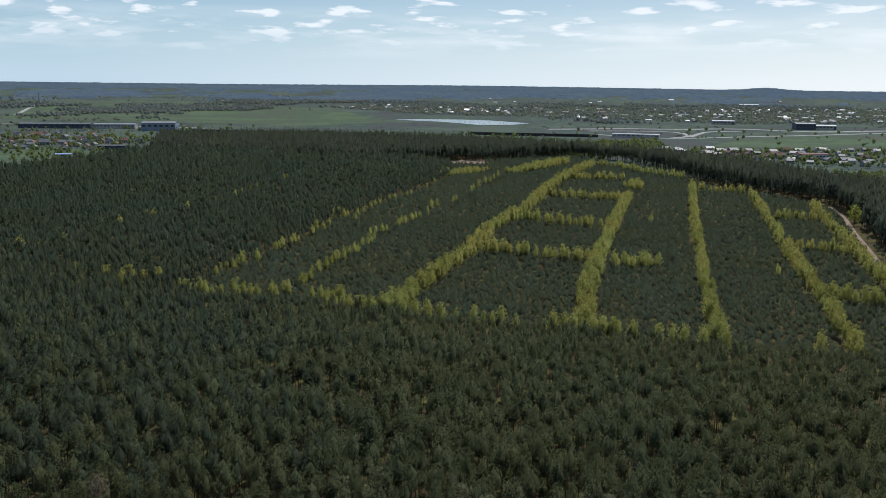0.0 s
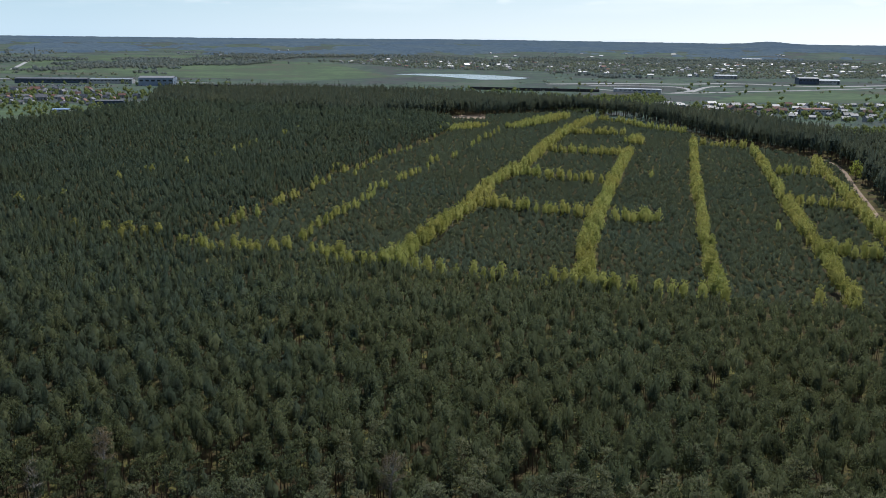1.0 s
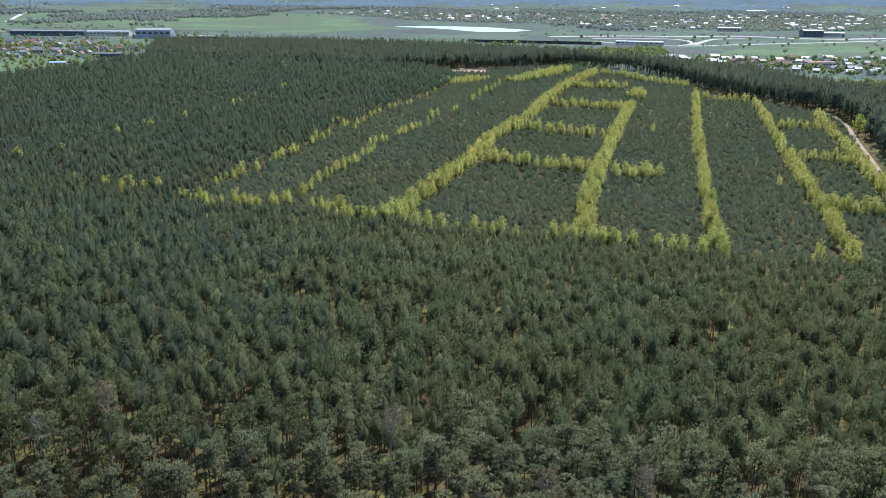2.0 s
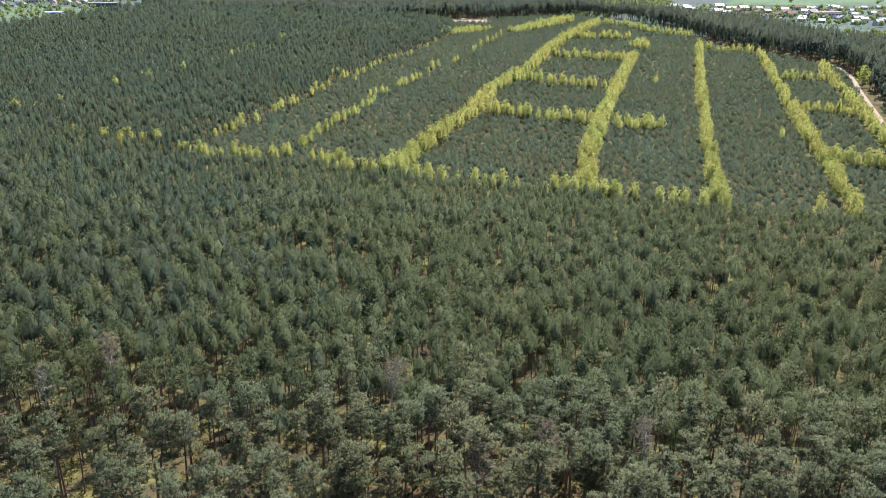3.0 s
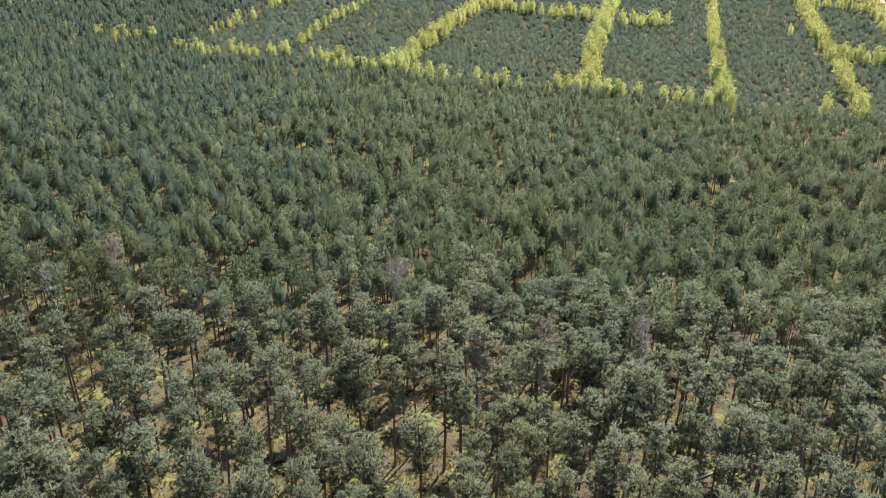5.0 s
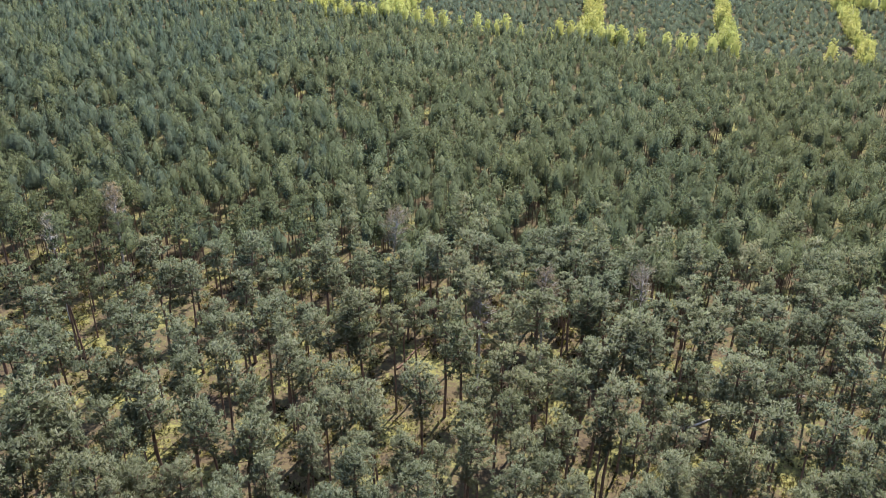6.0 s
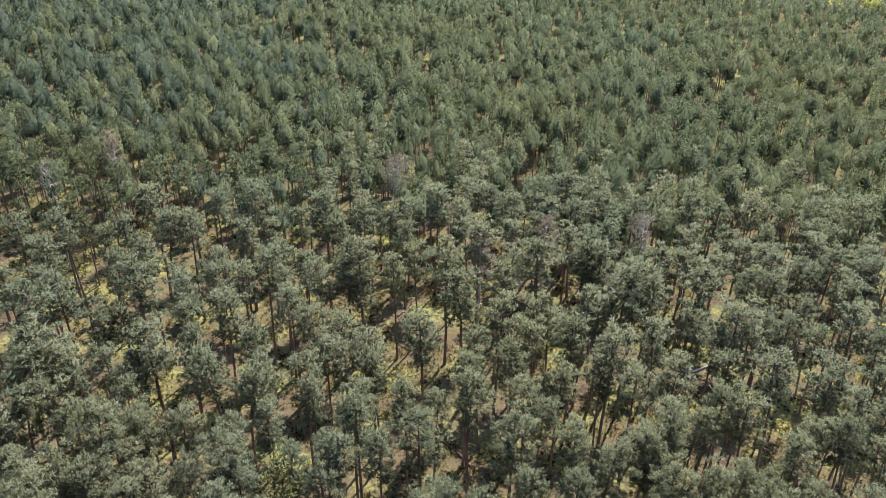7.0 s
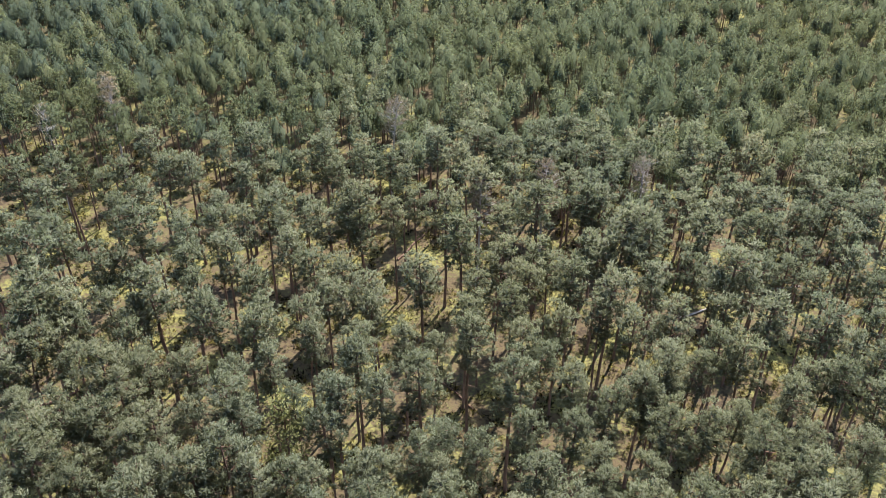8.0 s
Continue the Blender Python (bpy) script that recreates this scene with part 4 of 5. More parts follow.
def plant_birches():
    rng = np.random.default_rng(21)
    x, y = birch_places(rng)
    order = np.argsort(np.hypot(x, y))
    x, y = x[order], y[order]
    s = rng.uniform(0.76, 1.08, len(x)) * np.where(left_of_plots(x - 60, y), 0.84, 1.0) * np.where(left_of_plots(x + 5, y) & (y > along(FRONT, x) - 4), 1.28, 1.0)
    kinds = []
    for k in range(6):
        trunk, limbs, leaves = birch_parts(200 + k, 8.2, 200, 0.55, 0.42)
        root = tagged(new("birch_tree"), "young birch with fresh yellow-green spring leaves", "tree", "birch rows between the pine plots")
        part("trunk", mesh_of("trunk", *join([trunk, limbs]), [M_BIRCH_BARK], smooth=True), root)
        part("crown", mesh_of("crown", *leaves, [M_BIRCH]), root)
        root.matrix_basis = pose(x[k], y[k], 0, 0, 0, 50 * k)
        kinds.append(root)
    for i in range(6, 300):
        m = pose(x[i], y[i], 0, 0, 0, rng.uniform(0, 360)) @ Matrix.Diagonal((s[i] * rng.uniform(0.85, 1.15), s[i] * rng.uniform(0.85, 1.15), s[i], 1))
        copy_thing(kinds[int(rng.integers(0, 6))], m)
    simple = []
    for k in range(6):
        trunk, limbs, leaves = birch_parts(220 + k, 8.2, 60, 0.85, 0.65)
        simple.append(flat_tree(limb([(0, 0, -0.2), (0, 0, 6)], [0.09, 0.03], 3), leaves))
    stand("birch_stand", rng, simple, x[300:], y[300:], x[300:] * 0, s[300:], [M_BIRCH_BARK, M_BIRCH_STAND], "long rows of yellow-green spring birches", "trees")
    return x, y


BIRCH_X, BIRCH_Y = plant_birches()

# ---- plantations ----
TALL = [(-300, 900), (-180, 860), (-87, 823), (-3, 866), (65, 888), (134, 934), (179, 890), (205, 764), (206, 691), (224, 629), (243, 577), (245, 533), (206, 408), (198, 378), (186, 330), (330, 330), (330, 480), (305, 585), (275, 660), (258, 772), (196, 900), (105, 1005), (-60, 1120), (-206, 1145), (-353, 1110)]
def clear_of_birches(x, y, gap):
    """Leave room for the birches and the sandy track."""
    keep = np.ones(len(x), bool)
    for line, width, share in BIRCH_ROWS[:5]:
        keep &= near_line(line, x, y) > width / 2 + gap * 0.4
    return keep & (near_line([(248, 570), (240, 525), (215, 455), (200, 408), (187, 370), (174, 325)], x, y) > 2.8)


def plant_middle():
    """Middle-aged dense pines: behind the old trees, and over the whole left side."""
    rng = np.random.default_rng(31)
    LABEL = "dense middle-aged Scots pine plantation, dark grey-green"
    bands = [(100, 165, 2.7, 170, 0.5, 0.2, 4, 6), (165, 215, 2.7, 100, 0.6, 0.26, 3, 6), (215, 320, 2.6, 36, 0.85, 0.44, 3, 5), (320, 520, 2.9, 14, 1.2, 0.6, 2, 6), (520, 900, 3.7, 5, 1.8, 1.0, 2, 5)]
    for k, (y0, y1, step, n, length, wide, rings, around) in enumerate(bands):
        kinds = [pine_dome(300 + 10 * k + j, 12.2, 3.3 + 0.25 * k, 4.3 if k < 2 else 6.0, n, length, wide, rings, around) for j in range(8 if k < 2 else 6)]
        x, y = scatter(rng, (-520, y0, 220, y1), step, 0.6)
        keep = in_view(x, y) & (y > along(OLD_EDGE, x) + rng.normal(-4, 8, len(x)))
        keep &= (y < along(FRONT, x)) | left_of_plots(x, y)
        keep &= (y < np.interp(x, [-420, -359, -338, -317, -310, -290, -270], [640, 705, 722, 772, 822, 880, 900])) & ~inside(TALL, x, y)
        keep &= (rng.uniform(0, 1, len(x)) > 0.05) & (np.hypot(x - GAP[0], y - GAP[1]) > 6)
        x, y = x[keep], y[keep]
        hump = np.where(y < along(FRONT, x), np.interp(along(FRONT, x) - y, [0, 15, 45, 120], [0.5, 0.58, 0.8, 1.0]) + np.interp(x, [-130, -80], [0.16, 0.0]) * np.interp(along(FRONT, x) - y, [0, 60], [1.0, 0.0]), np.interp(y, [300, 600, 850], [0.66, 0.75, 1.15]))
        size = rng.uniform(0.78, 1.14, len(x)) * hump
        side = left_of_plots(x, y) & (y > along(FRONT, x))
        edge = np.interp(y, [p[1] for p in LEFT_LINE], [p[0] for p in LEFT_LINE]) - x
        size = np.where(side, size * np.interp(edge, [0, 4, 14], [0.7, 0.85, 1.0]), size)
        # a share of trees, rising from x = -12 to -75, takes the darker needles
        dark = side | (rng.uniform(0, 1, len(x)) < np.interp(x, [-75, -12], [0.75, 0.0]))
        for name, mine, mat, label in (("pine_plantation", ~dark, M_MID, LABEL), ("pine_forest", dark, M_DARKPINE, "dark bluish-green pine forest beside the young plots")):
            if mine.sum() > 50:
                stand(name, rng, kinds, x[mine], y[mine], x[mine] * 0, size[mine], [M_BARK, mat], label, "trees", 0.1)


def plant_young():
    """Low young pines in the plots between the birch rows."""
    rng = np.random.default_rng(41)
    bands = [(215, 330, 2.3, 14, 0.65, 0.36), (330, 480, 2.7, 8, 0.9, 0.52), (480, 940, 3.4, 4, 1.3, 0.8)]
    for k, (y0, y1, step, n, length, wide) in enumerate(bands):
        kinds = [pine_dome(400 + 10 * k + j, 3.6, 2.7 + 0.35 * k, 2.4, n, length, wide, 2, 5) for j in range(6)]
        x, y = scatter(rng, (-90, y0, 280, y1), step, 0.55)
        keep = in_view(x, y) & (y > along(FRONT, x) + 1) & ~left_of_plots(x + 1.5, y) & ~inside(TALL, x, y) & clear_of_birches(x, y, 2)
        keep &= (x < np.interp(y, [290, 325, 380, 423, 462, 542, 600, 640, 710, 800, 900], [163, 179, 195, 208, 219, 242, 228, 200, 196, 170, 150])) & ((y < 830) | (x > 40))
        x, y = x[keep], y[keep]
        stand("young_pine_plot", rng, kinds, x, y, x * 0, rng.uniform(0.75, 1.15, len(x)), [M_BARK, M_YOUNG], "low even young pines planted in plots", "trees", 0.15)


def plant_tall():
    """The belt of tall dark pines along the far side."""
    rng = np.random.default_rng(51)
    kinds = []
    for j in range(6):
        kinds.append(pine_dome(500 + j, 18.0, 6.2, 12.0, 14, 1.6, 0.85, 3, 5))
    x, y = scatter(rng, (-360, 330, 335, 1150), 4.2, 0.45)
    keep = inside(TALL, x, y) & in_view(x, y, 20)
    keep &= (np.hypot(x - 15, (y - 850) * 0.6) > 18) & (np.hypot(x - 229, y - 482) > 7) & (near_line([(248, 570), (240, 525), (215, 455), (200, 408), (187, 370), (174, 325)], x, y) > 2.6)
    x, y = x[keep], y[keep]
    stand("tall_pine_belt", rng, kinds, x, y, x * 0, rng.uniform(0.85, 1.12, len(x)) * np.where(rng.uniform(0, 1, len(x)) < 0.3, 0.5, 1.0), [M_BARK, M_TALL], "belt of tall dark pines with bare trunks", "trees", 0.1)


plant_middle()
plant_young()
plant_tall()


def plant_spring_woods():
    """Fresh green broadleaf trees and scrub on the far sides of the forest and in the villages."""
    rng = np.random.default_rng(61)
    kinds = [bush(600 + j, 7.0, 6.0, 3, 14, 1.4) for j in range(5)]
    xs, ys = [], []
    areas = [([(60, 1010), (150, 900), (260, 1000), (300, 1250), (180, 1180)], 7.0, 0.75), ([(240, 700), (330, 600), (480, 760), (560, 900), (420, 800)], 7.0, 0.7),
             ([(-620, 860), (-330, 800), (-380, 1240), (-700, 1250)], 12.0, 0.6), ([(250, 900), (440, 830), (620, 1080), (300, 1090)], 11.0, 0.6),
             ([(-60, 1150), (60, 1020), (180, 1220), (100, 1400), (-100, 1300)], 14.0, 0.4), ([(-900, 1300), (-350, 1250), (-300, 1560), (-800, 1600)], 26.0, 0.5),
             ([(100, 1250), (700, 1150), (1000, 1600), (300, 1700)], 42.0, 0.3)]
    for poly, step, share in areas:
        bx, by = zip(*poly)
        x, y = scatter(rng, (min(bx), min(by), max(bx), max(by)), step, 0.5)
        keep = inside(poly, x, y) & (rng.uniform(0, 1, len(x)) < share) & ~inside(FOREST, x, y)
        xs.append(x[keep]), ys.append(y[keep])
    x, y = np.concatenate(xs), np.concatenate(ys)
    s = rng.uniform(0.45, 1.1, len(x))
    town = [(-330, 2650), (-40, 2250), (240, 2180), (620, 1880), (1150, 2000), (1450, 2800), (330, 2900), (-250, 2950)]
    tx, ty = scatter(rng, (-340, 1880, 1450, 2950), 16, 0.5)
    keep = inside(town, tx, ty) & (rng.uniform(0, 1, len(tx)) < 0.8)
    tx, ty = tx[keep], ty[keep]
    low = [bush(650 + j, 6.0, 8, 1, 5, 2.0) for j in range(6)]
    stand("town_trees", rng, low, tx, ty, terrain(tx, ty), rng.uniform(0.6, 1.3, len(tx)), [M_BARK, M_GREYTREE], "grey-green trees, paled for haze, between the houses of the far town", "trees", 0.25)
    stand("broadleaf_trees", rng, kinds, x, y, terrain(x, y), s, [M_BARK, M_SPRING], "light green spring trees and scrub at the forest edge", "trees", 0.25)


def wooded(x, y, d):
    """How surely woods stand at a place of the far plain: above nought they do."""
    mask = np.array([0.8 * noise.noise((a / 380, b / 520, 0.3)) + 0.5 * noise.noise((a / 120, b / 130, 4.3)) + 0.25 * noise.noise((a / 40, b / 40, 7.1)) for a, b in zip(x, y)])
    return mask - np.interp(d, [1300, 1900, 2600, 3200, 3700, 4300, 4750], [0.5, 0.32, 0.16, 0.10, 0.05, -0.04, -0.9])


def far_woods():
    """The closed crowns of the woods over the plain and the hills at the horizon."""
    step, ang = 13.0, 0.0036
    radii, angles = np.arange(3150, 4900, step), np.arange(-0.56, 0.56, ang)
    r, a = np.meshgrid(radii, angles, indexing="ij")
    rng = np.random.default_rng(71)
    a = a + rng.uniform(-0.3, 0.3, a.shape) * ang
    x, y = (r * np.sin(a)).ravel(), (r * np.cos(a)).ravel()
    w = wooded(x, y, r.ravel())
    for poly in ([(-800, 2000), (-330, 1560), (-60, 1760), (-120, 1930), (-300, 2300), (-560, 2500), (-900, 2600)], [(-330, 2450), (-40, 2080), (240, 2050), (620, 1880), (1150, 1900), (1450, 2600), (330, 2600), (-250, 2650)]):
        w[inside(poly, x, y)] = -1
    w[r.ravel() < 3180] = -1
    z = terrain(x, y) + np.where(w > 0, 4 + rng.uniform(0, 2.5, len(w)) + 3 * np.clip(w * 4, 0, 1), -1.5)
    nrm = rng.normal(0, 0.12, (len(w), 3)) + np.array([0, 0, 1.0])
    nrm /= np.linalg.norm(nrm, axis=1)[:, None]
    n, m = r.shape
    i, j = np.meshgrid(np.arange(n - 1), np.arange(m - 1), indexing="ij")
    p = (i * m + j).ravel()
    t = np.concatenate([np.stack([p, p + 1, p + m], 1), np.stack([p + 1, p + m + 1, p + m], 1)])
    t = t[(w[t] > 0).any(axis=1)]
    used, t = np.unique(t, return_inverse=True)
    tagged(new("far_woods", mesh_of("far_woods", np.column_stack([x, y, z, nrm])[used], t.reshape(-1, 3), [M_FAR])), "dark woods over the far plain and hills, tinted blue for haze", "trees", kind="stuff")


def plain_woods():
    """Copses and woods of the plain before the hills: closed stands of spring trees, haze put into their grey colour.
    """
    rng = np.random.default_rng(73)
    kinds = [bush(720 + j, 9.0, 13, 1, 5, 3.0) for j in range(8)]
    x, y = scatter(rng, (-1800, 1800, 1800, 3260), 14, 0.5)
    d = np.hypot(x, y)
    keep = in_view(x, y, 40) & (d < 3230) & (d > 1850)
    x, y, d = x[keep], y[keep], d[keep]
    keep = (wooded(x, y, d) > 0) & ~inside([(-640, 1900), (-330, 1560), (-60, 1760), (220, 1650), (220, 2060), (-120, 2060), (-260, 2400), (-480, 2450)], x, y) & ~inside([(300, 1500), (1000, 1500), (1000, 1850), (300, 1850)], x, y)
    x, y = x[keep], y[keep]
    stand("plain_woods", rng, kinds, x, y, terrain(x, y), rng.uniform(0.6, 1.15, len(x)), [M_BARK, M_COPSE], "grey-brown woods between far fields, tinted blue for haze", "trees", 0.25)


def hedges():
    """Single trees and hedge lines between the fields."""
    rng = np.random.default_rng(72)
    kinds = [bush(700 + j, 5.5, 9, 2, 6, 2.2) for j in range(5)]
    x, y = scatter(rng, (-1900, 1250, 1900, 3300), 38, 0.5)
    d = np.hypot(x, y)
    keep = in_view(x, y, 60)
    x, y, d = x[keep], y[keep], d[keep]
    w = wooded(x, y, d)
    keep = (w > -0.22) & (w < 0.03) & (rng.uniform(0, 1, len(x)) < np.where(x > 200, 0.4, 0.9)) & ~inside([(-950, 1990), (-330, 1560), (-60, 1660), (220, 1650), (220, 2060), (-120, 2060), (-300, 2400), (-700, 2800), (-1250, 3000)], x, y)
    x, y = x[keep], y[keep]
    stand("hedge_trees", rng, kinds, x, y, terrain(x, y), rng.uniform(0.5, 1.2, len(x)), [M_BARK, M_GREYTREE], "grey-green hedge trees between far fields, paled for haze", "trees", 0.25)


plant_spring_woods()
far_woods()
plain_woods()
hedges()


def undergrowth():
    """Moss tufts, bilberry and seedlings on the open ground between the old pines."""
    rng = np.random.default_rng(81)
    kinds = []
    for j in range(5):
        kinds.append((*clump(rng, (0, 0, 0.25), (0.7, 0.7, 0.25), 18, 0.42, 0.2, 0.7), np.zeros(18)))
    x, y = scatter(rng, (-100, 36, 100, 155), 1.3, 0.5)
    mask = np.array([noise.noise((a / 9, b / 9, 2.0)) for a, b in zip(x, y)])
    keep = in_view(x, y) & (y < along(OLD_EDGE, x)) & (mask > -0.18)
    x, y = x[keep], y[keep]
    stand("undergrowth", rng, kinds, x, y, x * 0 + 0.05, rng.uniform(0.5, 1.4, len(x)), [M_SHRUB], "yellow-green moss and low shrubs on the forest floor", "undergrowth", 0.3)


undergrowth()


def fallen_log(x, y, turn, length, r, mat, label):
    rng = np.random.default_rng(int(abs(x) * 10 + y))
    k = np.linspace(0, 1, 6)
    path = np.column_stack([k * length, rng.normal(0, 0.08, 6), r * 0.9 + k * 0.05])
    main = limb(path, r * (1 - 0.55 * k), 7)
    stubs = [limb([path[i], path[i] + np.array([0.25, rng.uniform(-0.5, 0.5), 0.45])], [0.035, 0.012], 3) for i in (2, 3, 4)]
    root = tagged(new("fallen_log"), label, "log", "fallen trunks on the forest floor")
    part("trunk", mesh_of("trunk", *main, [mat], smooth=True), root)
    part("branch_stubs", mesh_of("branch_stubs", *join(stubs), [mat]), root)
    root.matrix_basis = pose(x, y, 0.05, 0, 0, turn)


PALE, BROWN = "pale barkless fallen pine trunk lying on moss", "brown fallen pine trunk lying on needle litter"
fallen_log(30, 85, 25, 7, 0.17, M_GREYWOOD, PALE)
fallen_log(-46, 68, 35, 9, 0.2, M_BARK, BROWN)
fallen_log(-6, 97, 60, 8, 0.16, M_BARK, BROWN)
fallen_log(4, 69, 130, 6, 0.15, M_BARK, BROWN)
fallen_log(42, 91, 10, 6, 0.14, M_GREYWOOD, PALE)


# ---- buildings ----
def box_mesh(name, w, d, h, mat, z=0.0, x=0.0, y=0.0):
    bm = bmesh.new()
    bmesh.ops.create_cube(bm, size=1, matrix=Matrix.Translation((x, y, z + h / 2)) @ Matrix.Diagonal((w, d, h, 1)))
    bmesh.ops.bevel(bm, geom=bm.edges[:], offset=min(w, d, h) * 0.02, segments=1, affect="EDGES")
    me = bpy.data.meshes.new(name)
    bm.to_mesh(me), bm.free()
    me.materials.append(mat)
    return me


def gable_mesh(name, w, d, h, rise, mat, over=0.5, thick=0.25):
    """A pitched roof with thickness and eaves, ridge along x."""
    v, t = [], []
    prof = [(-d / 2 - over, h - over * rise / (d / 2)), (0, h + rise), (d / 2 + over, h - over * rise / (d / 2))]
    for x in (-w / 2 - over, w / 2 + over):
        for y, z in prof:
            v += [(x, y, z + thick), (x, y, z)]
    quads = [(0, 2, 8, 6), (2, 4, 10, 8), (1, 7, 9, 3), (3, 9, 11, 5), (0, 1, 3, 2), (2, 3, 5, 4), (6, 8, 9, 7), (8, 10, 11, 9), (0, 6, 7, 1), (4, 5, 11, 10)]
    for a, b, c, e in quads:
        t += [(a, b, c), (a, c, e)]
    return mesh_of(name, v, t, [mat])


def gable_walls(name, w, d, h, rise, mat):
    v = []
    for x in (-w / 2, w / 2):
        v += [(x, -d / 2, -0.3), (x, d / 2, -0.3), (x, d / 2, h), (x, 0, h + rise), (x, -d / 2, h)]
    t = [(0, 2, 1), (0, 4, 2), (4, 3, 2), (5, 6, 7), (5, 7, 9), (9, 7, 8), (0, 5, 9), (0, 9, 4), (1, 2, 7), (1, 7, 6)]
    return mesh_of(name, v, t, [mat])


def house(w, d, h, rise, roof, label, group, windows=True):
    root = tagged(new("house"), label, "house", group)
    part("wall", gable_walls("wall", w, d, h, rise, M_WHITE), root)
    r = part("roof", gable_mesh("roof", w, d, h, rise, roof), root)
    if windows:
        part("chimney", box_mesh("chimney", 0.7, 0.7, 1.6, M_RED, h + rise * 0.6, w * 0.2, d * 0.15), r)
        pane = box_mesh("window", 1.3, 0.08, 1.4, M_GLASS)
        for side in (-1, 1):
            for k in (-0.3, 0.3):
                ob = part("window", pane, root)
                ob.location = (k * w, side * (d / 2 + 0.02), 1.1)
        ob = part("door", box_mesh("door", 1.1, 0.1, 2.1, M_WOOD), root)
        ob.location = (0, -d / 2 - 0.03, 0)
    return root


def settle(rng, kinds, area, step, count, least=0.55, most=0.85):
    """Houses over an area on an uneven grid."""
    bx, by = zip(*area)
    x, y = scatter(rng, (min(bx), min(by), max(bx), max(by)), step, 0.35)
    keep = inside(area, x, y)
    x, y = x[keep], y[keep]
    order = rng.permutation(len(x))[:count]
    for n, i in enumerate(order):
        z = float(terrain(x[i], y[i]))
        root = kinds[int(rng.integers(0, len(kinds)))]
        turn = float(rng.choice([0, 90, 12, 100, -20])) + rng.uniform(-8, 8)
        s = rng.uniform(least, most)
        copy_thing(root, pose(x[i], y[i], z, 0, 0, turn) @ Matrix.Diagonal((s, s, s, 1)))


def build_villages():
    rng = np.random.default_rng(91)
    near = [(house(11, 8, 4.2, 3.0, M_RED, "white family house with red tiled gable roof", "village houses"), -545, 1190), (house(12, 9, 4.0, 2.6, M_GREYROOF, "pale family house with grey gable roof", "village houses"), -470, 1040),
            (house(10, 8, 5.2, 2.4, M_GREYROOF, "two-storey pale house with grey roof", "village houses"), 330, 1010), (house(9, 7, 3.2, 2.4, M_GREYROOF, "low house with grey metal roof", "village houses"), 400, 990)]
    for root, x, y in near:
        root.matrix_basis = pose(x, y, 0, 0, 0, 15)
    kinds = [r[0] for r in near]
    settle(rng, kinds, [(-480, 950), (-365, 970), (-375, 1090), (-510, 1260), (-640, 1260), (-590, 1050)], 20, 80)
    settle(rng, kinds, [(225, 1010), (300, 925), (370, 860), (440, 850), (560, 1040), (560, 1110), (350, 1060), (280, 1090)], 20, 90)
    far = [(house(13, 10, 5.5, 3, M_PALEROOF, "small far white town house with pale roof", "town houses", False), 60, 2460), (house(14, 10, 6, 3, M_RED, "small far town house with red roof", "town houses", False), 420, 2380), (house(14, 11, 5.5, 3, M_GREYROOF, "small far town house with grey roof", "town houses", False), 700, 2260)]
    for root, x, y in far:
        root.matrix_basis = pose(x, y, float(terrain(x, y)), 0, 0, 25)
    kinds = [r[0] for r in far]
    settle(rng, kinds, [(-330, 2650), (-40, 2280), (240, 2230), (330, 2750), (-250, 2900)], 44, 80, 0.4, 0.75)
    settle(rng, kinds, [(240, 2150), (620, 1900), (1150, 2050), (1350, 2700), (700, 2700), (300, 2550)], 52, 90, 0.4, 0.75)


build_villages()


def far_town():
    """The scattered far houses of the plain, too many and too small to count."""
    rng = np.random.default_rng(95)
    v = np.array([(-6, -5, -0.5), (6, -5, -0.5), (6, 5, -0.5), (-6, 5, -0.5), (-6, -5, 6), (6, -5, 6), (6, 5, 6), (-6, 5, 6), (-6.6, 0, 9.5), (6.6, 0, 9.5), (-6.6, -5.8, 5.6), (6.6, -5.8, 5.6), (6.6, 5.8, 5.6), (-6.6, 5.8, 5.6)], float)
    t = np.array([(0, 1, 5), (0, 5, 4), (1, 2, 6), (1, 6, 5), (2, 3, 7), (2, 7, 6), (3, 0, 4), (3, 4, 7), (4, 7, 8), (5, 9, 6), (10, 11, 9), (10, 9, 8), (12, 13, 8), (12, 8, 9)])
    slot = np.array([0] * 10 + [1] * 4)
    xs, ys = [], []
    for area, step, share in (([(-330, 2650), (-40, 2280), (240, 2230), (330, 2750), (-250, 2900)], 50, 0.5), ([(240, 2150), (620, 1900), (1150, 2050), (1450, 2800), (700, 2900), (300, 2650)], 46, 0.5),
                              ([(-950, 2900), (-350, 3050), (-300, 3500), (-900, 3700)], 80, 0.5), ([(-300, 3000), (900, 3000), (1500, 3500), (-200, 3800)], 120, 0.3)):
        bx, by = zip(*area)
        x, y = scatter(rng, (min(bx), min(by), max(bx), max(by)), step, 0.5)
        keep = inside(area, x, y) & (rng.uniform(0, 1, len(x)) < share)
        xs.append(x[keep]), ys.append(y[keep])
    x, y = np.concatenate(xs), np.concatenate(ys)
    stand("far_town_houses", rng, [(v, t, slot), (v * np.array([1.8, 1.1, 0.8]), t, slot)], x, y, terrain(x, y), rng.uniform(0.4, 0.75, len(x)), [M_WHITE, M_GREYROOF], "tiny white houses of a far town", "houses")


far_town()


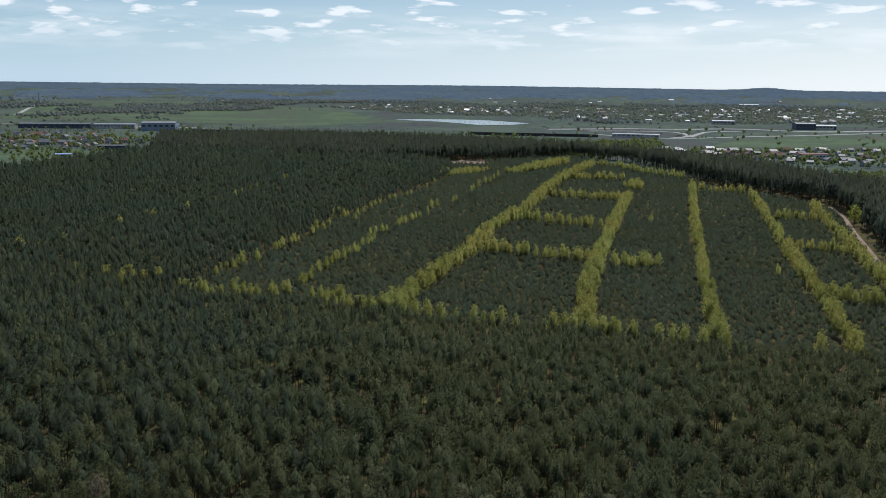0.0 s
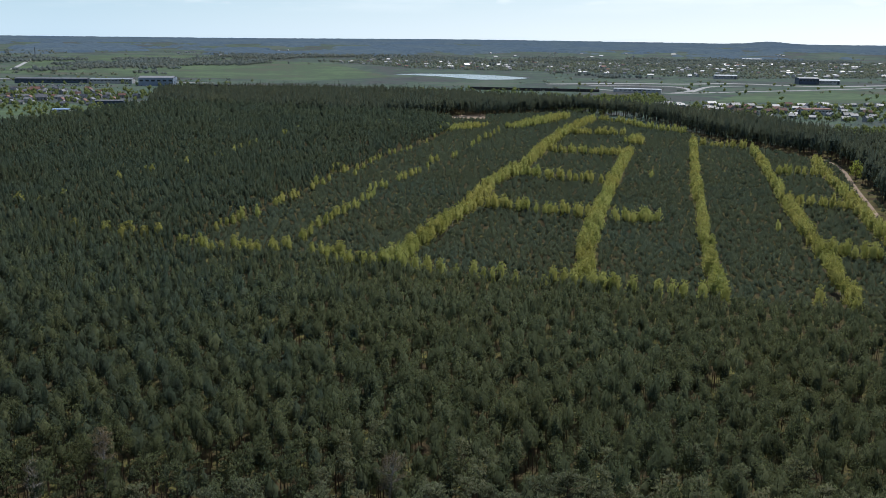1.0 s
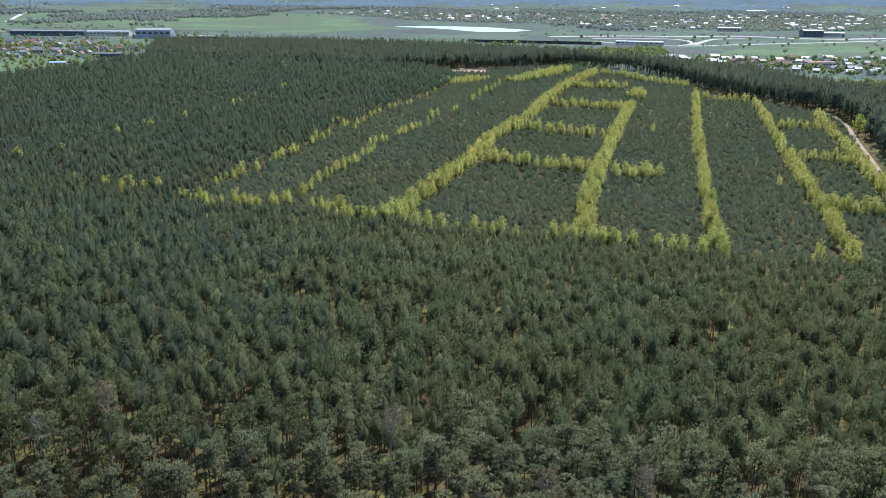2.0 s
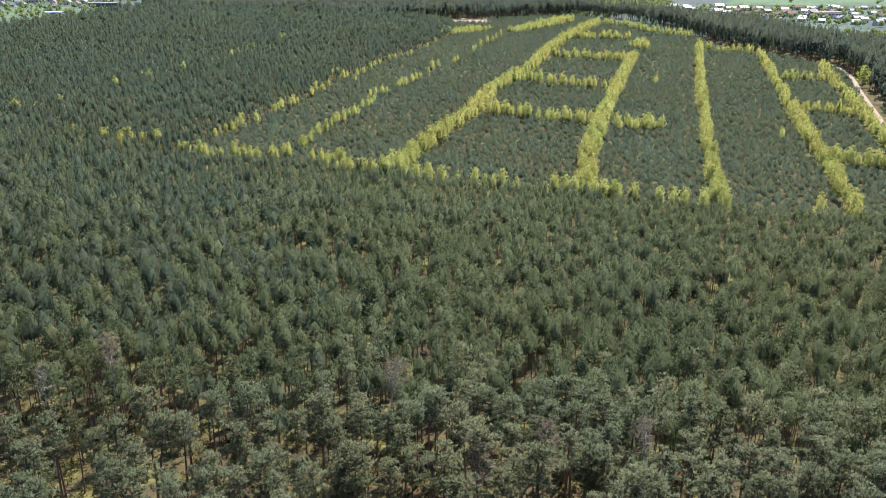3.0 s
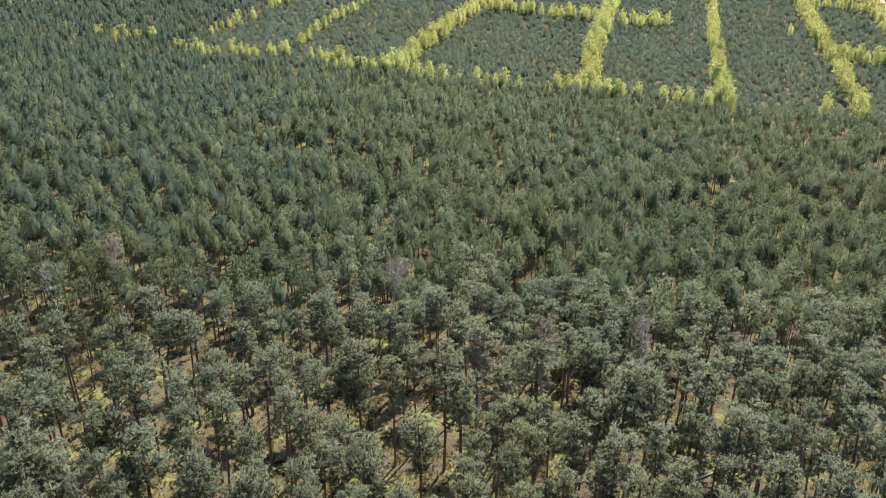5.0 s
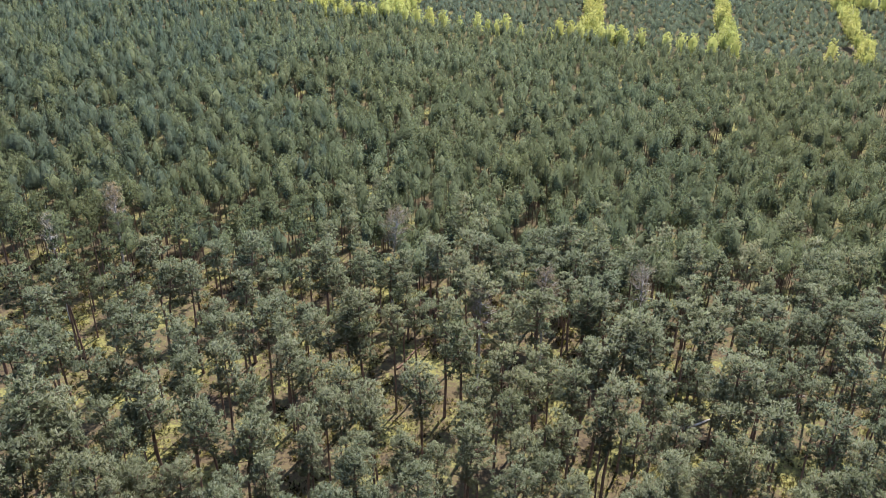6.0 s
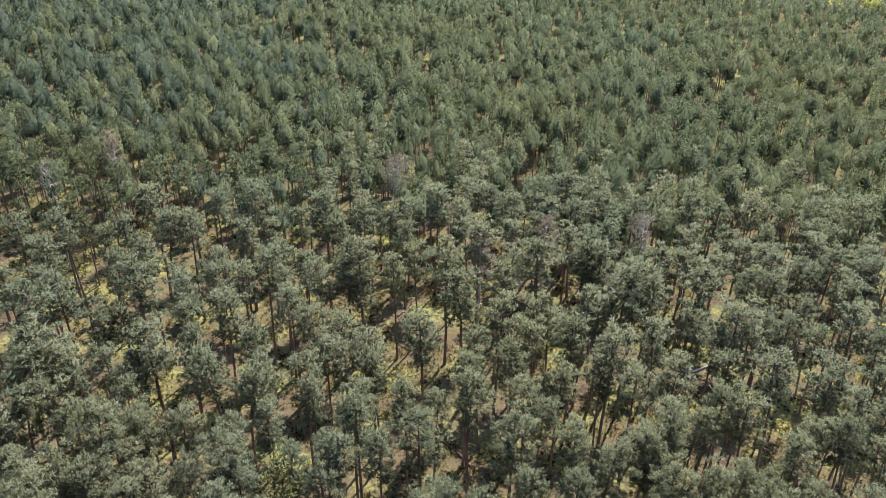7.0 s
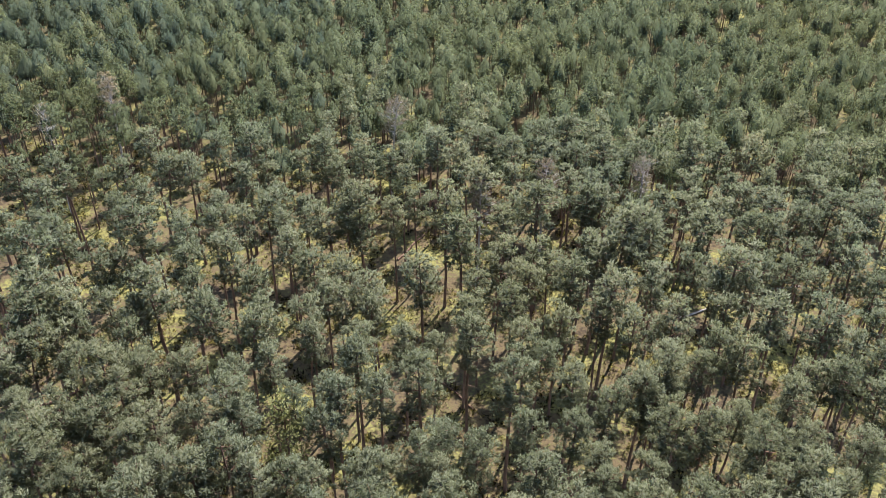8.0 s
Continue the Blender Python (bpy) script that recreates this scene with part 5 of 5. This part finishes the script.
def hall(name, w, d, h, wall, roof, x, y, turn, label, bays=6):
    root = tagged(new(name), label, "hall")
    part("wall", box_mesh("wall", w, d, h, wall, -0.2), root)
    part("roof", gable_mesh("roof", w, d, h, min(2.0, d * 0.06), roof, 0.3, 0.3), root)
    pane = box_mesh("window", w / bays * 0.6, 0.12, h * 0.22, M_GLASS)
    for k in range(bays):
        ob = part("window", pane, root)
        ob.location = ((k + 0.5 - bays / 2) * w / bays, -d / 2 - 0.03, h * 0.55)
    gate = part("gate", box_mesh("gate", 4, 0.14, min(4.0, h * 0.6), M_GREYROOF), root)
    gate.location = (w * 0.42, -d / 2 - 0.04, 0)
    root.matrix_basis = pose(x, y, float(terrain(x, y)), 0, 0, turn)


hall("warehouse", 52, 40, 12, M_BLUEWALL, M_GREYROOF, -448, 1400, 8, "large blue-grey clad warehouse with flat roof")
hall("long_hall", 66, 20, 7, M_WHITE, M_PALEROOF, -535, 1442, 6, "long low hall with bright pale roof", 12)
hall("long_hall", 112, 22, 7, M_DARKWALL, M_GREYROOF, -628, 1436, 5, "long low hall with dark walls", 14)
hall("warehouse", 46, 24, 7, M_WHITE, M_PALEROOF, 592, 1890, -10, "white warehouse with pale metal roof")
hall("warehouse", 36, 28, 11, M_DARKWALL, M_GREYROOF, 680, 1680, -5, "dark blue clad warehouse")
hall("warehouse", 40, 26, 7, M_WHITE, M_PALEROOF, 722, 1690, -5, "low white warehouse beside a dark one")
hall("station_hall", 70, 14, 5, M_WHITE, M_PALEROOF, 290, 1340, -18, "long pale roadside hall with metal roof", 10)
hall("row_building", 34, 12, 6, M_WHITE, M_RED, 394, 945, 14, "long house with red tiled roof", 8)
hall("shed", 15, 9, 3.2, M_WHITE, M_BLUEROOF, -376, 872, 10, "shed with light blue metal roof at the forest edge", 3)
hall("shed", 30, 10, 4, M_DARKWALL, M_GREYROOF, -372, 990, 10, "long grey shed in the village", 5)
hall("warehouse", 60, 30, 8, M_WHITE, M_PALEROOF, 1010, 2960, -15, "white warehouse with pale roof in the far town")


# ---- single trees and clearings ----
def green_tree(x, y, h, w, seed, label, mat, size=1.0):
    """A full broadleaf tree in fresh leaf."""
    rng = np.random.default_rng(seed)
    trunk = limb([(0, 0, -0.2), (0.1, 0, h * 0.35), (0, 0.1, h * 0.8)], [0.22, 0.16, 0.04], 6)
    limbs, leaves = [trunk], []
    for i in range(16):
        a, f = i * 2.4, (i + 0.5) / 16
        r = w * 0.5 * math.sin(math.pi * (0.18 + 0.75 * f)) * rng.uniform(0.55, 0.85)
        p = np.array([math.cos(a) * r, math.sin(a) * r, h * (0.25 + 0.68 * f)])
        limbs.append(limb([(0, 0, p[2] - 1.2), p], [0.05, 0.015], 3))
        leaves.append(clump(rng, p, (w * 0.2, w * 0.2, h * 0.12), int(26 / size ** 1.5), 0.9 * size, 0.6 * size, 0.4))
    root = tagged(new("broadleaf_tree"), label, "tree")
    part("trunk", mesh_of("trunk", *join(limbs), [M_BARK], smooth=True), root)
    part("crown", mesh_of("crown", *join(leaves), [mat]), root)
    root.matrix_basis = pose(x, y, 0)


green_tree(226, 479, 11.5, 8.5, 5, "round broadleaf tree in fresh light green leaf beside the track", M_GREEN)
green_tree(-14.2, 55.5, 16.5, 5.4, 8, "tall broadleaf tree in thin yellow-green leaf among old pines", M_THIN, 0.36)
sheet("clearing", [(0, 850), (30, 845), (52, 870), (40, 905), (12, 890)], 0.12, M_SAND, "bare sandy clearing before the tall pines", "clearing", 12)


# ---- parked cars by the halls ----
def parked_car(mat, label):
    """A small car: body with bevelled edges, cabin, four wheels."""
    root = tagged(new("car"), label, "car", "cars parked before the halls")
    part("body", box_mesh("body", 4.3, 1.75, 0.75, mat, 0.3), root)
    bm = bmesh.new()
    bmesh.ops.create_cube(bm, size=1, matrix=Matrix.Translation((-0.2, 0, 1.33)) @ Matrix.Diagonal((2.3, 1.55, 0.6, 1)))
    for v in bm.verts:
        if v.co.z > 1.4:
            v.co.x = -0.2 + (v.co.x + 0.2) * 0.7
            v.co.y *= 0.85
    bmesh.ops.bevel(bm, geom=bm.edges[:], offset=0.06, segments=1, affect="EDGES")
    me = bpy.data.meshes.new("cabin")
    bm.to_mesh(me), bm.free()
    me.materials.append(M_GLASS)
    part("cabin", me, root)
    v, t = limb([(0, -0.1, 0), (0, 0.1, 0)], [0.32, 0.32], 10)
    v = np.concatenate([v[:, :3], [(0, -0.1, 0), (0, 0.1, 0)]])
    caps = [(20, (j + 1) % 10, j) for j in range(10)] + [(21, 10 + j, 10 + (j + 1) % 10) for j in range(10)]
    wheel = mesh_of("wheel", v, np.concatenate([t, caps]), [M_DARKWALL])
    for x in (-1.35, 1.35):
        for y in (-0.8, 0.8):
            ob = part("wheel", wheel, root)
            ob.location = (x, y, 0.32)
    return root


def park_cars():
    rng = np.random.default_rng(111)
    kinds = [parked_car(M_WHITE, "white car parked before the halls"), parked_car(M_GREYROOF, "grey car parked before the halls"), parked_car(M_BLUEWALL, "blue-grey car parked before the halls"), parked_car(M_PALEROOF, "silver car parked before the halls")]
    n = 0
    for row, y0 in enumerate((1352, 1372)):
        for i in range(34):
            if rng.uniform() < 0.3:
                continue
            x = -640 + i * 5.6 + rng.uniform(-0.5, 0.5)
            m = pose(x, y0 + (x + 560) * 0.08 + rng.uniform(-0.6, 0.6), 0.02, 0, 0, 90 + rng.uniform(-5, 5))
            if n < 4:
                kinds[n].matrix_basis = m
            else:
                copy_thing(kinds[int(rng.choice([0, 0, 1, 2, 3, 3]))], m)
            n += 1


park_cars()


def mast(x, y, h):
    """A thin lattice mast."""
    root = tagged(new("radio_mast"), "thin grey lattice radio mast in the fields", "mast")
    for sx, sy in ((-1, -1), (1, -1), (1, 1), (-1, 1)):
        part("leg", mesh_of("leg", *limb([(sx * 2.2, sy * 2.2, -0.3), (sx * 0.5, sy * 0.5, h)], [0.25, 0.15], 4), [M_GREYROOF]), root)
    braces = []
    for k in range(8):
        z0, z1 = h * k / 8, h * (k + 1) / 8
        r0, r1 = 2.2 - 1.7 * k / 8, 2.2 - 1.7 * (k + 1) / 8
        for s in (-1, 1):
            braces.append(limb([(-r0, s * r0, z0), (r1, s * r1, z1)], [0.1, 0.1], 3))
            braces.append(limb([(s * r0, -r0, z0), (s * r1, r1, z1)], [0.1, 0.1], 3))
    part("bracing", mesh_of("bracing", *join(braces), [M_GREYROOF]), root)
    root.matrix_basis = pose(x, y, float(terrain(x, y)))


mast(-1165, 2560, 32)


# ---- barriers along the railway ----
def noise_barrier(x0, y0, x1, y1, count):
    """A dark wall of panels between posts."""
    root = tagged(new("noise_barrier"), "long dark noise barrier of panels between posts", "barrier")
    length = math.hypot(x1 - x0, y1 - y0)
    bay = length / count
    panel, post = box_mesh("panel", bay - 0.3, 0.18, 4.2, M_DARKBOARD, 0.0), box_mesh("post", 0.3, 0.3, 4.5, M_GREYROOF, -0.2)
    for k in range(count + 1):
        part("post", post, root).location = (k * bay, 0, 0)
        if k < count:
            part("panel", panel, root).location = ((k + 0.5) * bay, 0, 0)
    root.matrix_basis = pose(x0, y0, float(terrain(x0, y0)), 0, 0, math.degrees(math.atan2(y1 - y0, x1 - x0)))


noise_barrier(-395, 1362, -160, 1318, 24)
noise_barrier(40, 1372, 232, 1336, 20)
